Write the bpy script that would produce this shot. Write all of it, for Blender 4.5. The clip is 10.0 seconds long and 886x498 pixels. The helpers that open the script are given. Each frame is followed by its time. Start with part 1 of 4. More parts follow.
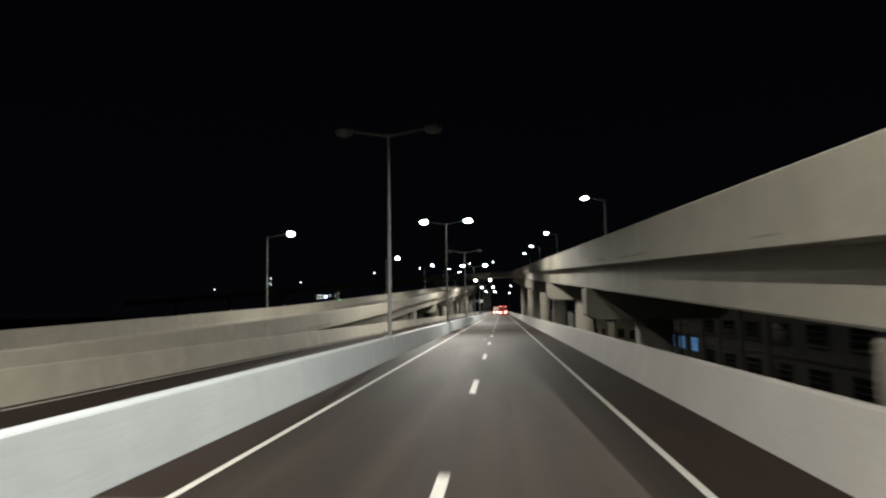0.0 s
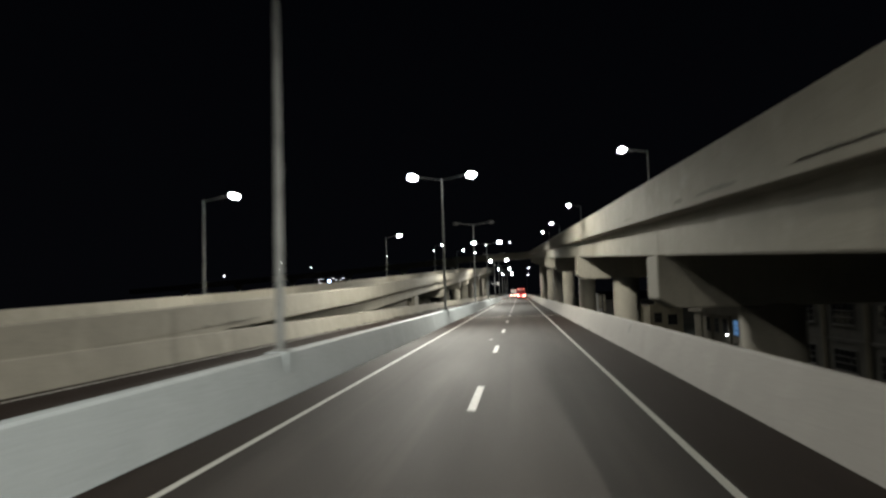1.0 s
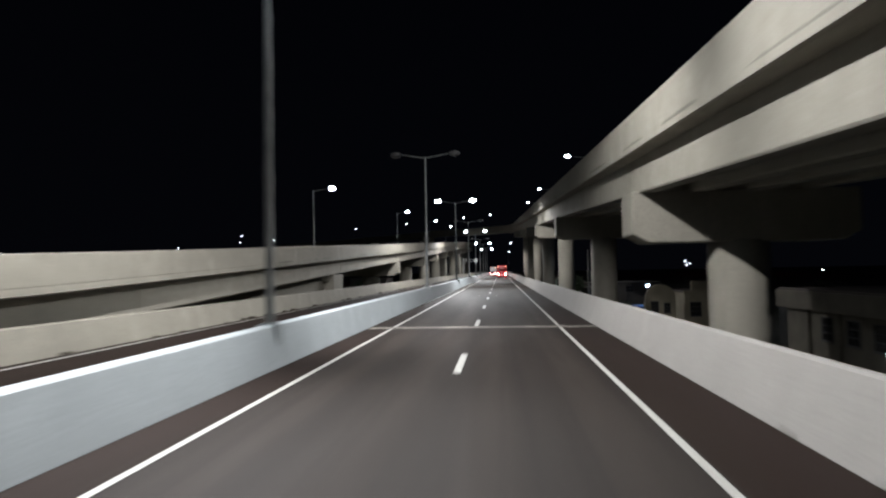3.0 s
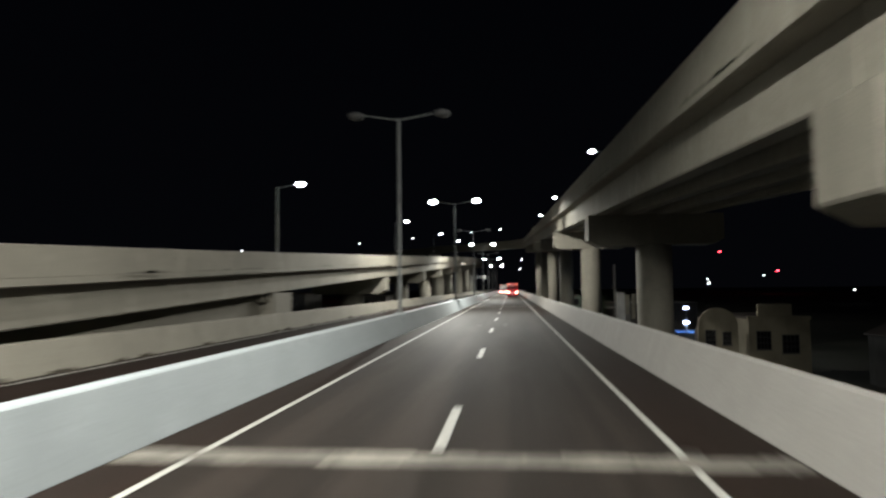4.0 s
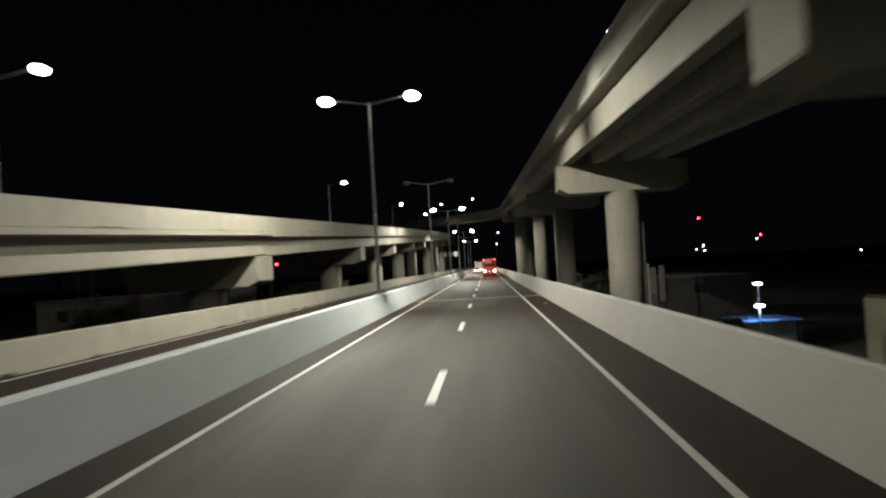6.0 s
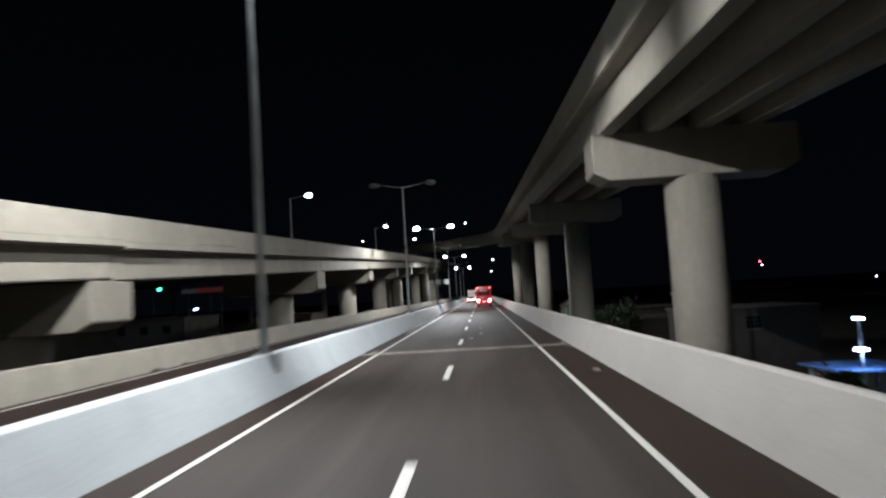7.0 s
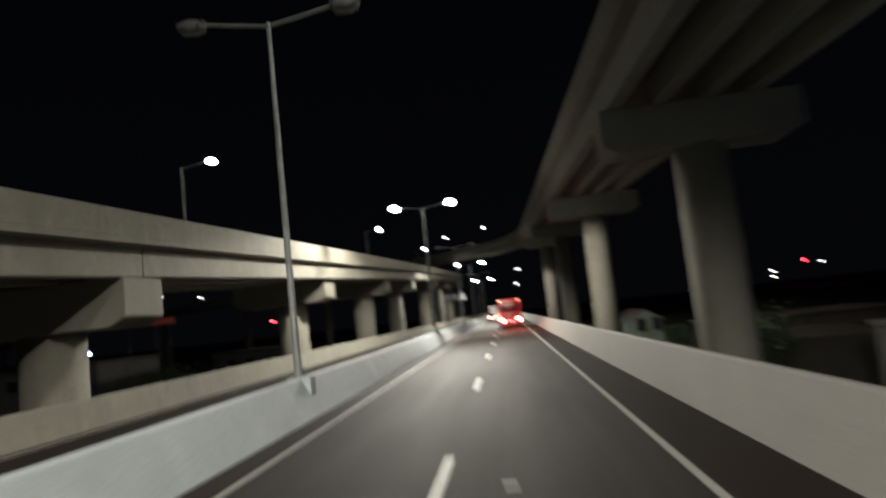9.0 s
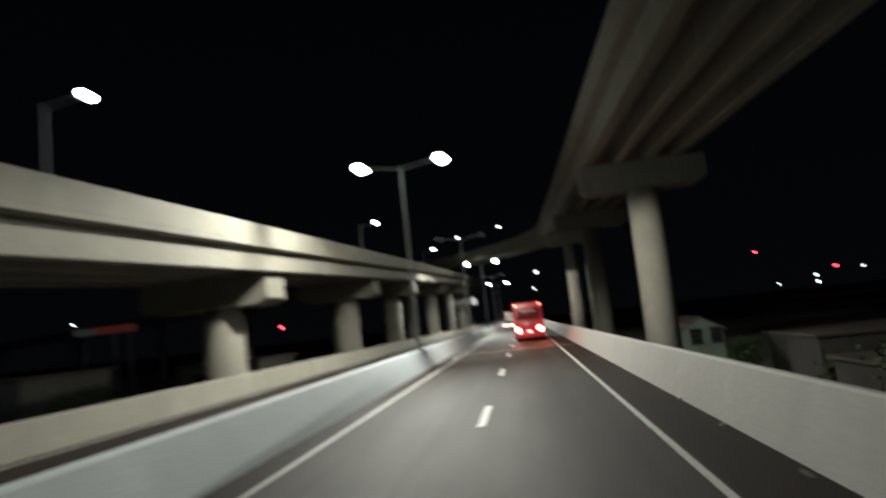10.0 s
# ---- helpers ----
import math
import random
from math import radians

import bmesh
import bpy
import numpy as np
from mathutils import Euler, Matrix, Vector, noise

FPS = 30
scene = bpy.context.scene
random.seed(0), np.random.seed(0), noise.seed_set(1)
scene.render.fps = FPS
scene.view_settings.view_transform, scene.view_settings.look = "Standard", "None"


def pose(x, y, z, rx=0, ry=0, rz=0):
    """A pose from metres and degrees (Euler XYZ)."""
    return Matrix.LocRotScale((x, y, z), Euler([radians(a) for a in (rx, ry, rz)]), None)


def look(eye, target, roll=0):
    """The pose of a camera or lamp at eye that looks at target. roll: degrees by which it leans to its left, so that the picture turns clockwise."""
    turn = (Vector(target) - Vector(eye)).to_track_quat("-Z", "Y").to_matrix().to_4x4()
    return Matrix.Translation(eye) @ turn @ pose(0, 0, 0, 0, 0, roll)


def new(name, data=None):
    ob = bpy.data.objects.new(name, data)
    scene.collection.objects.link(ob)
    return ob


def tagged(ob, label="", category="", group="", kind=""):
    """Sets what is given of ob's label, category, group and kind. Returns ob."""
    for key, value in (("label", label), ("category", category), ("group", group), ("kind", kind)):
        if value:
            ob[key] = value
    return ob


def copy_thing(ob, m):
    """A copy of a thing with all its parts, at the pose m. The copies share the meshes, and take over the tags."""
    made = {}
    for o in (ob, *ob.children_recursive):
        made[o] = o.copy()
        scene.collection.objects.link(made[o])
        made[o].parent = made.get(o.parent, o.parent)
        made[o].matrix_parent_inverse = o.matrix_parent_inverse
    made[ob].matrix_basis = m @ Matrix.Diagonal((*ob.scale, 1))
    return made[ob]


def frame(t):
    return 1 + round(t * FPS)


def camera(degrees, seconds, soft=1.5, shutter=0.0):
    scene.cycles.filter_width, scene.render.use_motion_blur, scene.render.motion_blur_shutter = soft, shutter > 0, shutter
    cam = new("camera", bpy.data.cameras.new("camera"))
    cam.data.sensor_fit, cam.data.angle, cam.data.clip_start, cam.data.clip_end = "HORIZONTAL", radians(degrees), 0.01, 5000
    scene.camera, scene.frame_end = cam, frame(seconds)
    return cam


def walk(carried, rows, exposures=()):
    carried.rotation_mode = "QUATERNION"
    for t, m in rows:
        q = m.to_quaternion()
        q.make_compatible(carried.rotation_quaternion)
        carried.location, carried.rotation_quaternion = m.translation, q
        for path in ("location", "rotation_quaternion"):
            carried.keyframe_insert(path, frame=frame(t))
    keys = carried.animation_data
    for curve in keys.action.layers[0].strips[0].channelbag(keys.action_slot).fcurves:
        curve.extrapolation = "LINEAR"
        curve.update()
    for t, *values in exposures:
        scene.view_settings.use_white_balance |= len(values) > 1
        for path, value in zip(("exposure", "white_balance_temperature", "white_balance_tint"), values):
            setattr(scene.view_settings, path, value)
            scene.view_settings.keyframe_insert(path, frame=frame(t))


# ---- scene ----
cam = camera(68.57, 10.0, 2.2, 0.95)
PATH = [
    (0.0, (0.847, 0.000, 2.300), (-0.022, 9.918, 3.232), -0.92),
    (0.5, (0.998, 8.710, 2.300), (-0.140, 18.597, 3.274), -0.58),
    (1.0, (1.023, 17.420, 2.300), (-0.119, 27.331, 2.990), -1.75),
    (1.5, (1.040, 26.130, 2.300), (0.034, 36.066, 2.805), -0.79),
    (2.0, (1.050, 34.840, 2.300), (0.226, 44.792, 2.837), -1.92),
    (2.5, (1.007, 43.550, 2.300), (0.157, 53.508, 2.630), -1.30),
    (3.8, (1.031, 66.196, 2.300), (0.109, 76.145, 2.718), -0.58),
    (4.0, (1.049, 69.680, 2.300), (0.025, 79.609, 2.905), -0.60),
    (4.5, (1.108, 78.390, 2.300), (0.308, 88.350, 2.699), -1.37),
    (5.0, (1.070, 87.100, 2.300), (0.054, 97.046, 2.068), -1.12),
    (5.5, (1.061, 95.810, 2.300), (0.198, 105.770, 2.512), -2.96),
    (7.0, (1.118, 121.940, 2.300), (0.580, 131.900, 3.012), -3.47),
    (7.5, (1.098, 130.650, 2.300), (0.512, 140.591, 3.216), -4.86),
    (8.0, (1.127, 139.360, 2.300), (0.465, 149.284, 3.341), -5.13),
    (8.5, (1.121, 148.070, 2.300), (0.110, 157.857, 4.084), -4.65),
    (9.0, (1.190, 156.780, 2.300), (0.338, 166.692, 3.309), -6.34),
    (9.5, (1.180, 165.490, 2.300), (0.120, 175.327, 3.752), -6.73),
    (10.0, (1.208, 174.200, 2.300), (0.100, 184.073, 3.440), -6.11),
]
EXPOSURE = [
    (0.0, 0.45, 6600, 10), (0.5, 0.45, 6600, 9), (1.0, 0.57, 6600, 8), (2.0, 0.48, 6500, 7), (2.5, 0.40, 5950, 17), (3.8, 0.40, 6250, 8), (4.5, 0.72, 6800, 9),
    (5.0, 0.75, 7100, 6), (5.5, 0.60, 7200, 4), (7.0, 0.42, 5900, 13), (7.5, 0.39, 5900, 15), (8.0, 0.52, 6150, 10), (9.0, 0.72, 6700, 8), (10.0, 0.54, 6400, 4),
]
# short tremors of the carried camera: seconds, pan and tilt in degrees to either side
TREMOR = [(1.5, 0.49, 0.18), (4.0, 0.17, 0.08), (4.5, 0.63, 0.00), (5.0, 0.33, -0.49), (5.5, 0.20, -0.10), (8.5, 0.30, 0.15), (9.0, -0.43, 0.33), (10.0, 0.33, -0.13)]


def between(t):
    """The pose on the straight way between two rows of the path."""
    a = max(i for i, row in enumerate(PATH[:-1]) if row[0] <= t)
    (t0, e0, g0, r0), (t1, e1, g1, r1) = PATH[a], PATH[a + 1]
    k = (t - t0) / (t1 - t0)
    return look(Vector(e0).lerp(e1, k), Vector(g0).lerp(g1, k), r0 + (r1 - r0) * k)


rows = [(t, look(e, g, r)) for t, e, g, r in PATH]
for t, pan, tilt in TREMOR:
    for s in (-1, 1):
        u = t + s / FPS
        if u < 10.0:
            rows.append((u, between(u) @ pose(0, 0, 0, s * tilt, -s * pan, 0)))
rows.sort(key=lambda row: row[0])
walk(cam, rows, EXPOSURE)

# ---- light: a night sky and the street lamps further down ----
world = bpy.data.worlds.new("night")
scene.world = world
world.use_nodes = True
wn = world.node_tree
bg = wn.nodes["Background"]
tc = wn.nodes.new("ShaderNodeTexCoord")
sep = wn.nodes.new("ShaderNodeSeparateXYZ")
ramp = wn.nodes.new("ShaderNodeValToRGB")
wn.links.new(tc.outputs["Generated"], sep.inputs[0])
wn.links.new(sep.outputs["Z"], ramp.inputs[0])
ramp.color_ramp.elements[0].position = 0.0
ramp.color_ramp.elements[0].color = (0.0010, 0.0011, 0.0016, 1)
ramp.color_ramp.elements[1].position = 0.5
ramp.color_ramp.elements[1].color = (0.0005, 0.0006, 0.0010, 1)
wn.links.new(ramp.outputs[0], bg.inputs[0])
bg.inputs[1].default_value = 1.0

LAMP_W = 22800.0          # watts of one street lamp
LAMP_COLOR = (1.0, 0.97, 0.88)


# ---- materials ----
def mat(name, build=None, color=(0.5, 0.5, 0.5), rough=0.7, metal=0.0):
    m = bpy.data.materials.new(name)
    m.use_nodes = True
    b = m.node_tree.nodes["Principled BSDF"]
    b.inputs["Base Color"].default_value = (*color, 1)
    b.inputs["Roughness"].default_value = rough
    b.inputs["Metallic"].default_value = metal
    if build:
        build(m.node_tree, b)
    return m


def node(nt, kind, **values):
    n = nt.nodes.new(kind)
    for k, v in values.items():
        n.inputs[k].default_value = v
    return n


def noise_node(nt, scale, detail=4.0, rough=0.6, stretch=(1, 1, 1)):
    geo = nt.nodes.new("ShaderNodeNewGeometry")
    mp = nt.nodes.new("ShaderNodeMapping")
    mp.inputs["Scale"].default_value = stretch
    nt.links.new(geo.outputs["Position"], mp.inputs["Vector"])
    n = node(nt, "ShaderNodeTexNoise", Scale=scale, Detail=detail, Roughness=rough)
    nt.links.new(mp.outputs["Vector"], n.inputs["Vector"])
    return n.outputs["Fac"]


def mix(nt, fac, a, b, lo=0.0, hi=1.0):
    """Colour a to b as fac runs from lo to hi."""
    mr = node(nt, "ShaderNodeMapRange", **{"From Min": lo, "From Max": hi})
    nt.links.new(fac, mr.inputs["Value"])
    mx = nt.nodes.new("ShaderNodeMix")
    mx.data_type = "RGBA"
    nt.links.new(mr.outputs["Result"], mx.inputs["Factor"])
    for sock, v in ((mx.inputs["A"], a), (mx.inputs["B"], b)):
        if isinstance(v, tuple):
            sock.default_value = (*v, 1)
        else:
            nt.links.new(v, sock)
    return mx.outputs["Result"]


def bump(nt, b, fac, strength, distance=0.01):
    bp = node(nt, "ShaderNodeBump", Strength=strength, Distance=distance)
    nt.links.new(fac, bp.inputs["Height"])
    nt.links.new(bp.outputs["Normal"], b.inputs["Normal"])


def concrete(base, dark, stain=0.5, pale=1.12):
    def build(nt, b):
        big = noise_node(nt, 0.35, 5, 0.65, (1, 0.5, 1))
        streak = noise_node(nt, 1.1, 4, 0.7, (1, 1, 0.12))
        fine = noise_node(nt, 22, 3)
        c = mix(nt, big, base, dark, 0.42, 0.78)
        c2 = mix(nt, streak, c, tuple(v * (1 - stain) for v in base), 0.52, 0.85)
        lime = noise_node(nt, 0.9, 6, 0.72, (1, 0.8, 0.45))
        c2 = mix(nt, lime, c2, tuple(min(0.82, v * pale) for v in base), 0.53, 0.70)
        cloud = noise_node(nt, 2.6, 5, 0.7)
        c2 = mix(nt, cloud, c2, dark, 0.50, 0.82)
        c3 = mix(nt, fine, c2, tuple(v * 0.66 for v in base), 0.44, 0.80)
        nt.links.new(c3, b.inputs["Base Color"])
        bump(nt, b, fine, 0.25, 0.01)
    return build


def asphalt_build(nt, b):
    geo = nt.nodes.new("ShaderNodeNewGeometry")
    s = nt.nodes.new("ShaderNodeSeparateXYZ")
    nt.links.new(geo.outputs["Position"], s.inputs[0])
    # wheel tracks, one pair in each lane
    w = node(nt, "ShaderNodeMath")
    w.operation = "COSINE"
    k = node(nt, "ShaderNodeMath")
    k.operation = "MULTIPLY"
    nt.links.new(s.outputs["X"], k.inputs[0])
    k.inputs[1].default_value = 2 * math.pi / 1.69
    nt.links.new(k.outputs[0], w.inputs[0])
    big = noise_node(nt, 0.25, 4, 0.6, (1, 0.12, 1))
    grain = noise_node(nt, 60, 2)
    patch = noise_node(nt, 1.5, 5, 0.7, (1, 0.25, 1))
    c = mix(nt, w.outputs[0], (0.0298, 0.0235, 0.0196), (0.0206, 0.0162, 0.0135), -1.0, 1.0)
    ab = node(nt, "ShaderNodeMath")
    ab.operation = "ABSOLUTE"
    nt.links.new(s.outputs["X"], ab.inputs[0])
    streak = noise_node(nt, 1.7, 3, 0.6, (1, 0.012, 1))
    c = mix(nt, streak, c, (0.0149, 0.0116, 0.0096), 0.45, 0.72)
    c = mix(nt, ab.outputs[0], c, (0.0212, 0.0137, 0.0112), 3.40, 3.46)
    c = mix(nt, big, c, (0.0166, 0.0133, 0.0113), 0.42, 0.8)
    c = mix(nt, patch, c, (0.0286, 0.0232, 0.0187), 0.58, 0.9)
    c = mix(nt, grain, c, (0.0400, 0.0341, 0.0288), 0.6, 0.9)
    nt.links.new(c, b.inputs["Base Color"])
    gloss = node(nt, "ShaderNodeMapRange", **{"From Min": 3.40, "From Max": 3.46, "To Min": 0.13, "To Max": 0.06})
    nt.links.new(ab.outputs[0], gloss.inputs["Value"])
    nt.links.new(gloss.outputs["Result"], b.inputs["Specular IOR Level"])
    bump(nt, b, grain, 0.5, 0.006)
    mr = node(nt, "ShaderNodeMapRange", **{"From Min": 0.3, "From Max": 0.8, "To Min": 0.66, "To Max": 0.86})
    nt.links.new(big, mr.inputs["Value"])
    nt.links.new(mr.outputs["Result"], b.inputs["Roughness"])


def paint_build(nt, b):
    wear = noise_node(nt, 9, 4, 0.7)
    c = mix(nt, wear, (0.48, 0.48, 0.45), (0.24, 0.23, 0.21), 0.42, 0.72)
    nt.links.new(c, b.inputs["Base Color"])


def emit(name, color, strength):
    m = mat(name, color=(0.02, 0.02, 0.02))
    b = m.node_tree.nodes["Principled BSDF"]
    b.inputs["Emission Color"].default_value = (*color, 1)
    b.inputs["Emission Strength"].default_value = strength
    return m


M_ASPHALT = mat("asphalt", asphalt_build, rough=0.6)
M_LINE = mat("line paint", paint_build, rough=0.6)
M_MEDIAN = mat("whitewashed barrier concrete", concrete((0.440, 0.486, 0.506), (0.376, 0.417, 0.437), 0.24), rough=0.7)
M_BARRIER = mat("barrier concrete", concrete((0.320, 0.305, 0.286), (0.275, 0.260, 0.243), 0.22), rough=0.75)
M_VIADUCT = mat("viaduct concrete", concrete((0.280, 0.262, 0.218), (0.205, 0.190, 0.158), 0.32, 1.22), rough=0.85)
M_PIER = mat("pier concrete", concrete((0.2442, 0.2276, 0.1887), (0.1943, 0.1804, 0.1499), 0.3), rough=0.85)


def joint_build(nt, b):
    info = nt.nodes.new("ShaderNodeObjectInfo")
    c = mix(nt, info.outputs["Random"], (0.13, 0.12, 0.105), (0.26, 0.245, 0.21))
    stain = noise_node(nt, 2.5, 5, 0.7)
    c = mix(nt, stain, c, (0.085, 0.078, 0.068), 0.45, 0.7)
    pale = noise_node(nt, 4.0, 4, 0.6)
    c = mix(nt, pale, c, (0.42, 0.39, 0.30), 0.60, 0.75)
    nt.links.new(c, b.inputs["Base Color"])
    bump(nt, b, stain, 0.4, 0.01)


M_JOINT = mat("joint mortar", joint_build, rough=0.7)
M_SEAL = mat("black joint seal", color=(0.03, 0.03, 0.03), rough=0.6)


def steel_build(nt, b):
    dull = noise_node(nt, 7, 4, 0.6, (1, 1, 0.25))
    nt.links.new(mix(nt, dull, (0.24, 0.25, 0.25), (0.16, 0.168, 0.168), 0.4, 0.7), b.inputs["Base Color"])


M_STEEL = mat("galvanised steel", steel_build, rough=0.5, metal=0.25)
M_DARKSTEEL = mat("dark steel", color=(0.06, 0.06, 0.065), rough=0.5, metal=0.4)
M_LED = emit("lamp glass", (0.90, 1.0, 0.97), 45.0)
M_OFF = mat("unlit lamp glass", color=(0.10, 0.10, 0.10), rough=0.3)


# ---- mesh helpers ----
def part(name, bm, material, parent=None, label=""):
    me = bpy.data.meshes.new(name)
    bm.to_mesh(me)
    bm.free()
    me.materials.append(material)
    ob = new(name, me)
    if parent is not None:
        ob.parent = parent
    if label:
        tagged(ob, label)
    return ob


def empty(name, place, label, category, group=""):
    ob = new(name)
    ob.matrix_basis = place if isinstance(place, Matrix) else pose(*place)
    return tagged(ob, label, category, group)


def box(bm, lo, hi, bevel=0.0):
    m = Matrix.Translation([(a + b) / 2 for a, b in zip(lo, hi)]) @ Matrix.Diagonal([b - a for a, b in zip(lo, hi)] + [1])
    made = bmesh.ops.create_cube(bm, size=1, matrix=m)["verts"]
    if bevel:
        edges = list({e for v in made for e in v.link_edges})
        bmesh.ops.bevel(bm, geom=edges, offset=bevel, segments=2, affect="EDGES", profile=0.7)
    return bm


def cyl(bm, a, b, r0, r1=None, seg=16):
    a, b = Vector(a), Vector(b)
    d = b - a
    m = Matrix.Translation((a + b) / 2) @ d.to_track_quat("Z", "Y").to_matrix().to_4x4()
    bmesh.ops.create_cone(bm, cap_ends=True, segments=seg, radius1=r0, radius2=r0 if r1 is None else r1, depth=d.length, matrix=m)
    return bm


def sweep(profile, stations, shift):
    """A closed outline of (x, z), in order against the clock, drawn along y; shift(y) gives its offset (x, z)."""
    bm = bmesh.new()
    rings = []
    for y in stations:
        dx, dz = shift(y)
        rings.append([bm.verts.new((x + dx, y, z + dz)) for x, z in profile])
    n = len(profile)
    for a, b in zip(rings, rings[1:]):
        for i in range(n):
            bm.faces.new((a[i], a[(i + 1) % n], b[(i + 1) % n], b[i]))
    bm.faces.new(rings[0][::-1])
    bm.faces.new(rings[-1])
    bmesh.ops.recalc_face_normals(bm, faces=bm.faces)
    return bm


def flat(y):
    return 0.0, 0.0


def steps(a, b, n):
    return [a + (b - a) * i / n for i in range(n + 1)]


# ---- the road ----
Y0, Y1 = -70.0, 640.0
GROUND = -7.5
SPAN = 35.5
EDGE_L, EDGE_R = -3.36, 3.32
JOINTS = [(7.5 + 2 * SPAN * k, -2.0 if k == 2 else 0.0) for k in range(0, 8)]      # place and skew in degrees


def ground_build(nt, b):
    big = noise_node(nt, 0.05, 5)
    fine = noise_node(nt, 1.2, 5)
    c = mix(nt, big, (0.05, 0.055, 0.035), (0.09, 0.08, 0.065), 0.4, 0.65)
    c = mix(nt, fine, c, (0.03, 0.04, 0.02), 0.5, 0.8)
    nt.links.new(c, b.inputs["Base Color"])


M_GROUND = mat("dark ground", ground_build, rough=0.95)
bm = bmesh.new()
bmesh.ops.create_grid(bm, x_segments=8, y_segments=8, size=2500, matrix=Matrix.Translation((0, 300, GROUND)))
tagged(part("ground", bm, M_GROUND), "dark grassy earth far below the elevated road", "ground", kind="structure")

bm = sweep([(-12.4, 0), (-12.4, -1.3), (5.56, -1.3), (5.56, 0)], steps(Y0, Y1, 40), flat)
tagged(part("road", bm, M_ASPHALT), "worn dark asphalt carriageway of an elevated road", "road", kind="structure")

for x in (EDGE_L, EDGE_R, -11.45):
    bm = sweep([(x - 0.06, 0.004), (x + 0.06, 0.004), (x + 0.06, 0.007), (x - 0.06, 0.007)], [Y0, Y1], flat)
    tagged(part("edge_line", bm, M_LINE), "solid white edge line on the asphalt", "road marking", kind="structure")

bm = box(bmesh.new(), (-0.085, 0, 0.004), (0.085, 3.3, 0.008))
first = tagged(part("lane_dash", bm, M_LINE), "white painted lane dash on dark asphalt", "road marking", "lane dashes")
first.matrix_basis = pose(0, -30.6, 0)
for k in range(1, 40):
    copy_thing(first, pose(0, -30.6 + 12.18 * k, 0))


def right_edge(y):
    """The shoulder is a little wider where the road begins."""
    return float(np.interp(y, [0, 40, 60, 95, 140, 180], [0.32, 0.30, 0.18, 0.05, -0.05, -0.10])), 0.0


joint_rng = random.Random(12)
for y, skew in JOINTS:
    joint = empty("expansion_joint", (0, y, 0), "pale patched mortar expansion joint across the asphalt", "expansion joint", "expansion joints")
    joint.matrix_basis = pose(0, y + 0.1 * skew, 0, 0, 0, skew)
    part("seal", box(bmesh.new(), (-4.35, -0.025, 0.002), (4.62, 0.025, 0.008)), M_SEAL, joint, "dark rubber seal")
    for s in (-1, 1):
        x = -4.35
        end = 4.60 + right_edge(y)[0]
        while x < end - 0.05:
            x1 = min(end, x + joint_rng.uniform(0.35, 1.1))
            a, b = 0.027, joint_rng.uniform(0.25, 0.34)
            bm = box(bmesh.new(), (x, min(s * a, s * b), 0.002), (x1 - 0.006, max(s * a, s * b), joint_rng.uniform(0.008, 0.014)))
            for v in bm.verts:
                if abs(v.co.y) > 0.1:
                    v.co.y += joint_rng.uniform(-0.02, 0.02)
            part("mortar_block", bm, M_JOINT, joint)
            x = x1

RIGHT_BARRIER = [(4.66, 0), (5.2, 0), (5.15, 1.02), (5.12, 1.05), (5.03, 1.05), (4.99, 1.01)]
MEDIAN = [(-5.12, 0), (-4.40, 0), (-4.60, 0.98), (-4.64, 1.02), (-4.87, 1.02), (-4.91, 0.98)]
LEFT_BARRIER = [(-12.4, 0), (-11.92, 0), (-12.08, 0.92), (-12.11, 0.95), (-12.3, 0.95)]


def median_foot(y):
    """How far the median's foot reaches further into the shoulder."""
    return float(np.interp(y, [105, 137], [0.0, 0.26]))


def barrier_mesh(outline):
    bm = sweep(outline, steps(Y0, Y1, 142), right_edge if outline is RIGHT_BARRIER else flat)
    if outline is MEDIAN:
        for v in bm.verts:
            if v.co.z < 0.01 and v.co.x > -4.7:
                v.co.x += median_foot(v.co.y)
    return bm


for outline, name, label in ((RIGHT_BARRIER, "barrier_right", "pale concrete parapet barrier along the road's edge"),
                             (MEDIAN, "barrier_median", "pale concrete median barrier between the carriageways"),
                             (LEFT_BARRIER, "barrier_left", "concrete parapet barrier of the opposite carriageway")):
    tagged(part(name, barrier_mesh(outline), M_MEDIAN if outline is MEDIAN else M_VIADUCT if outline is LEFT_BARRIER else M_BARRIER), label, "barrier", kind="structure")


# ---- viaducts on both sides ----
def right_z(y):
    """Top of the near parapet of the rising viaduct on the right."""
    return 4.2 + 0.0513 * y


def right_x(y):
    return 6.1


LEFT_Y = [-70, 0, 27, 70, 100, 140, 216, 300, 640]
LEFT_Z = [0.95, 1.05, 1.65, 3.0, 4.25, 6.0, 9.45, 13.1, 26.0]


def left_z(y):
    return float(np.interp(y, LEFT_Y, LEFT_Z))


def left_x(y):
    return float(np.interp(y, [-70, 40, 100, 640], [-12.14, -12.16, -13.3, -13.3]))


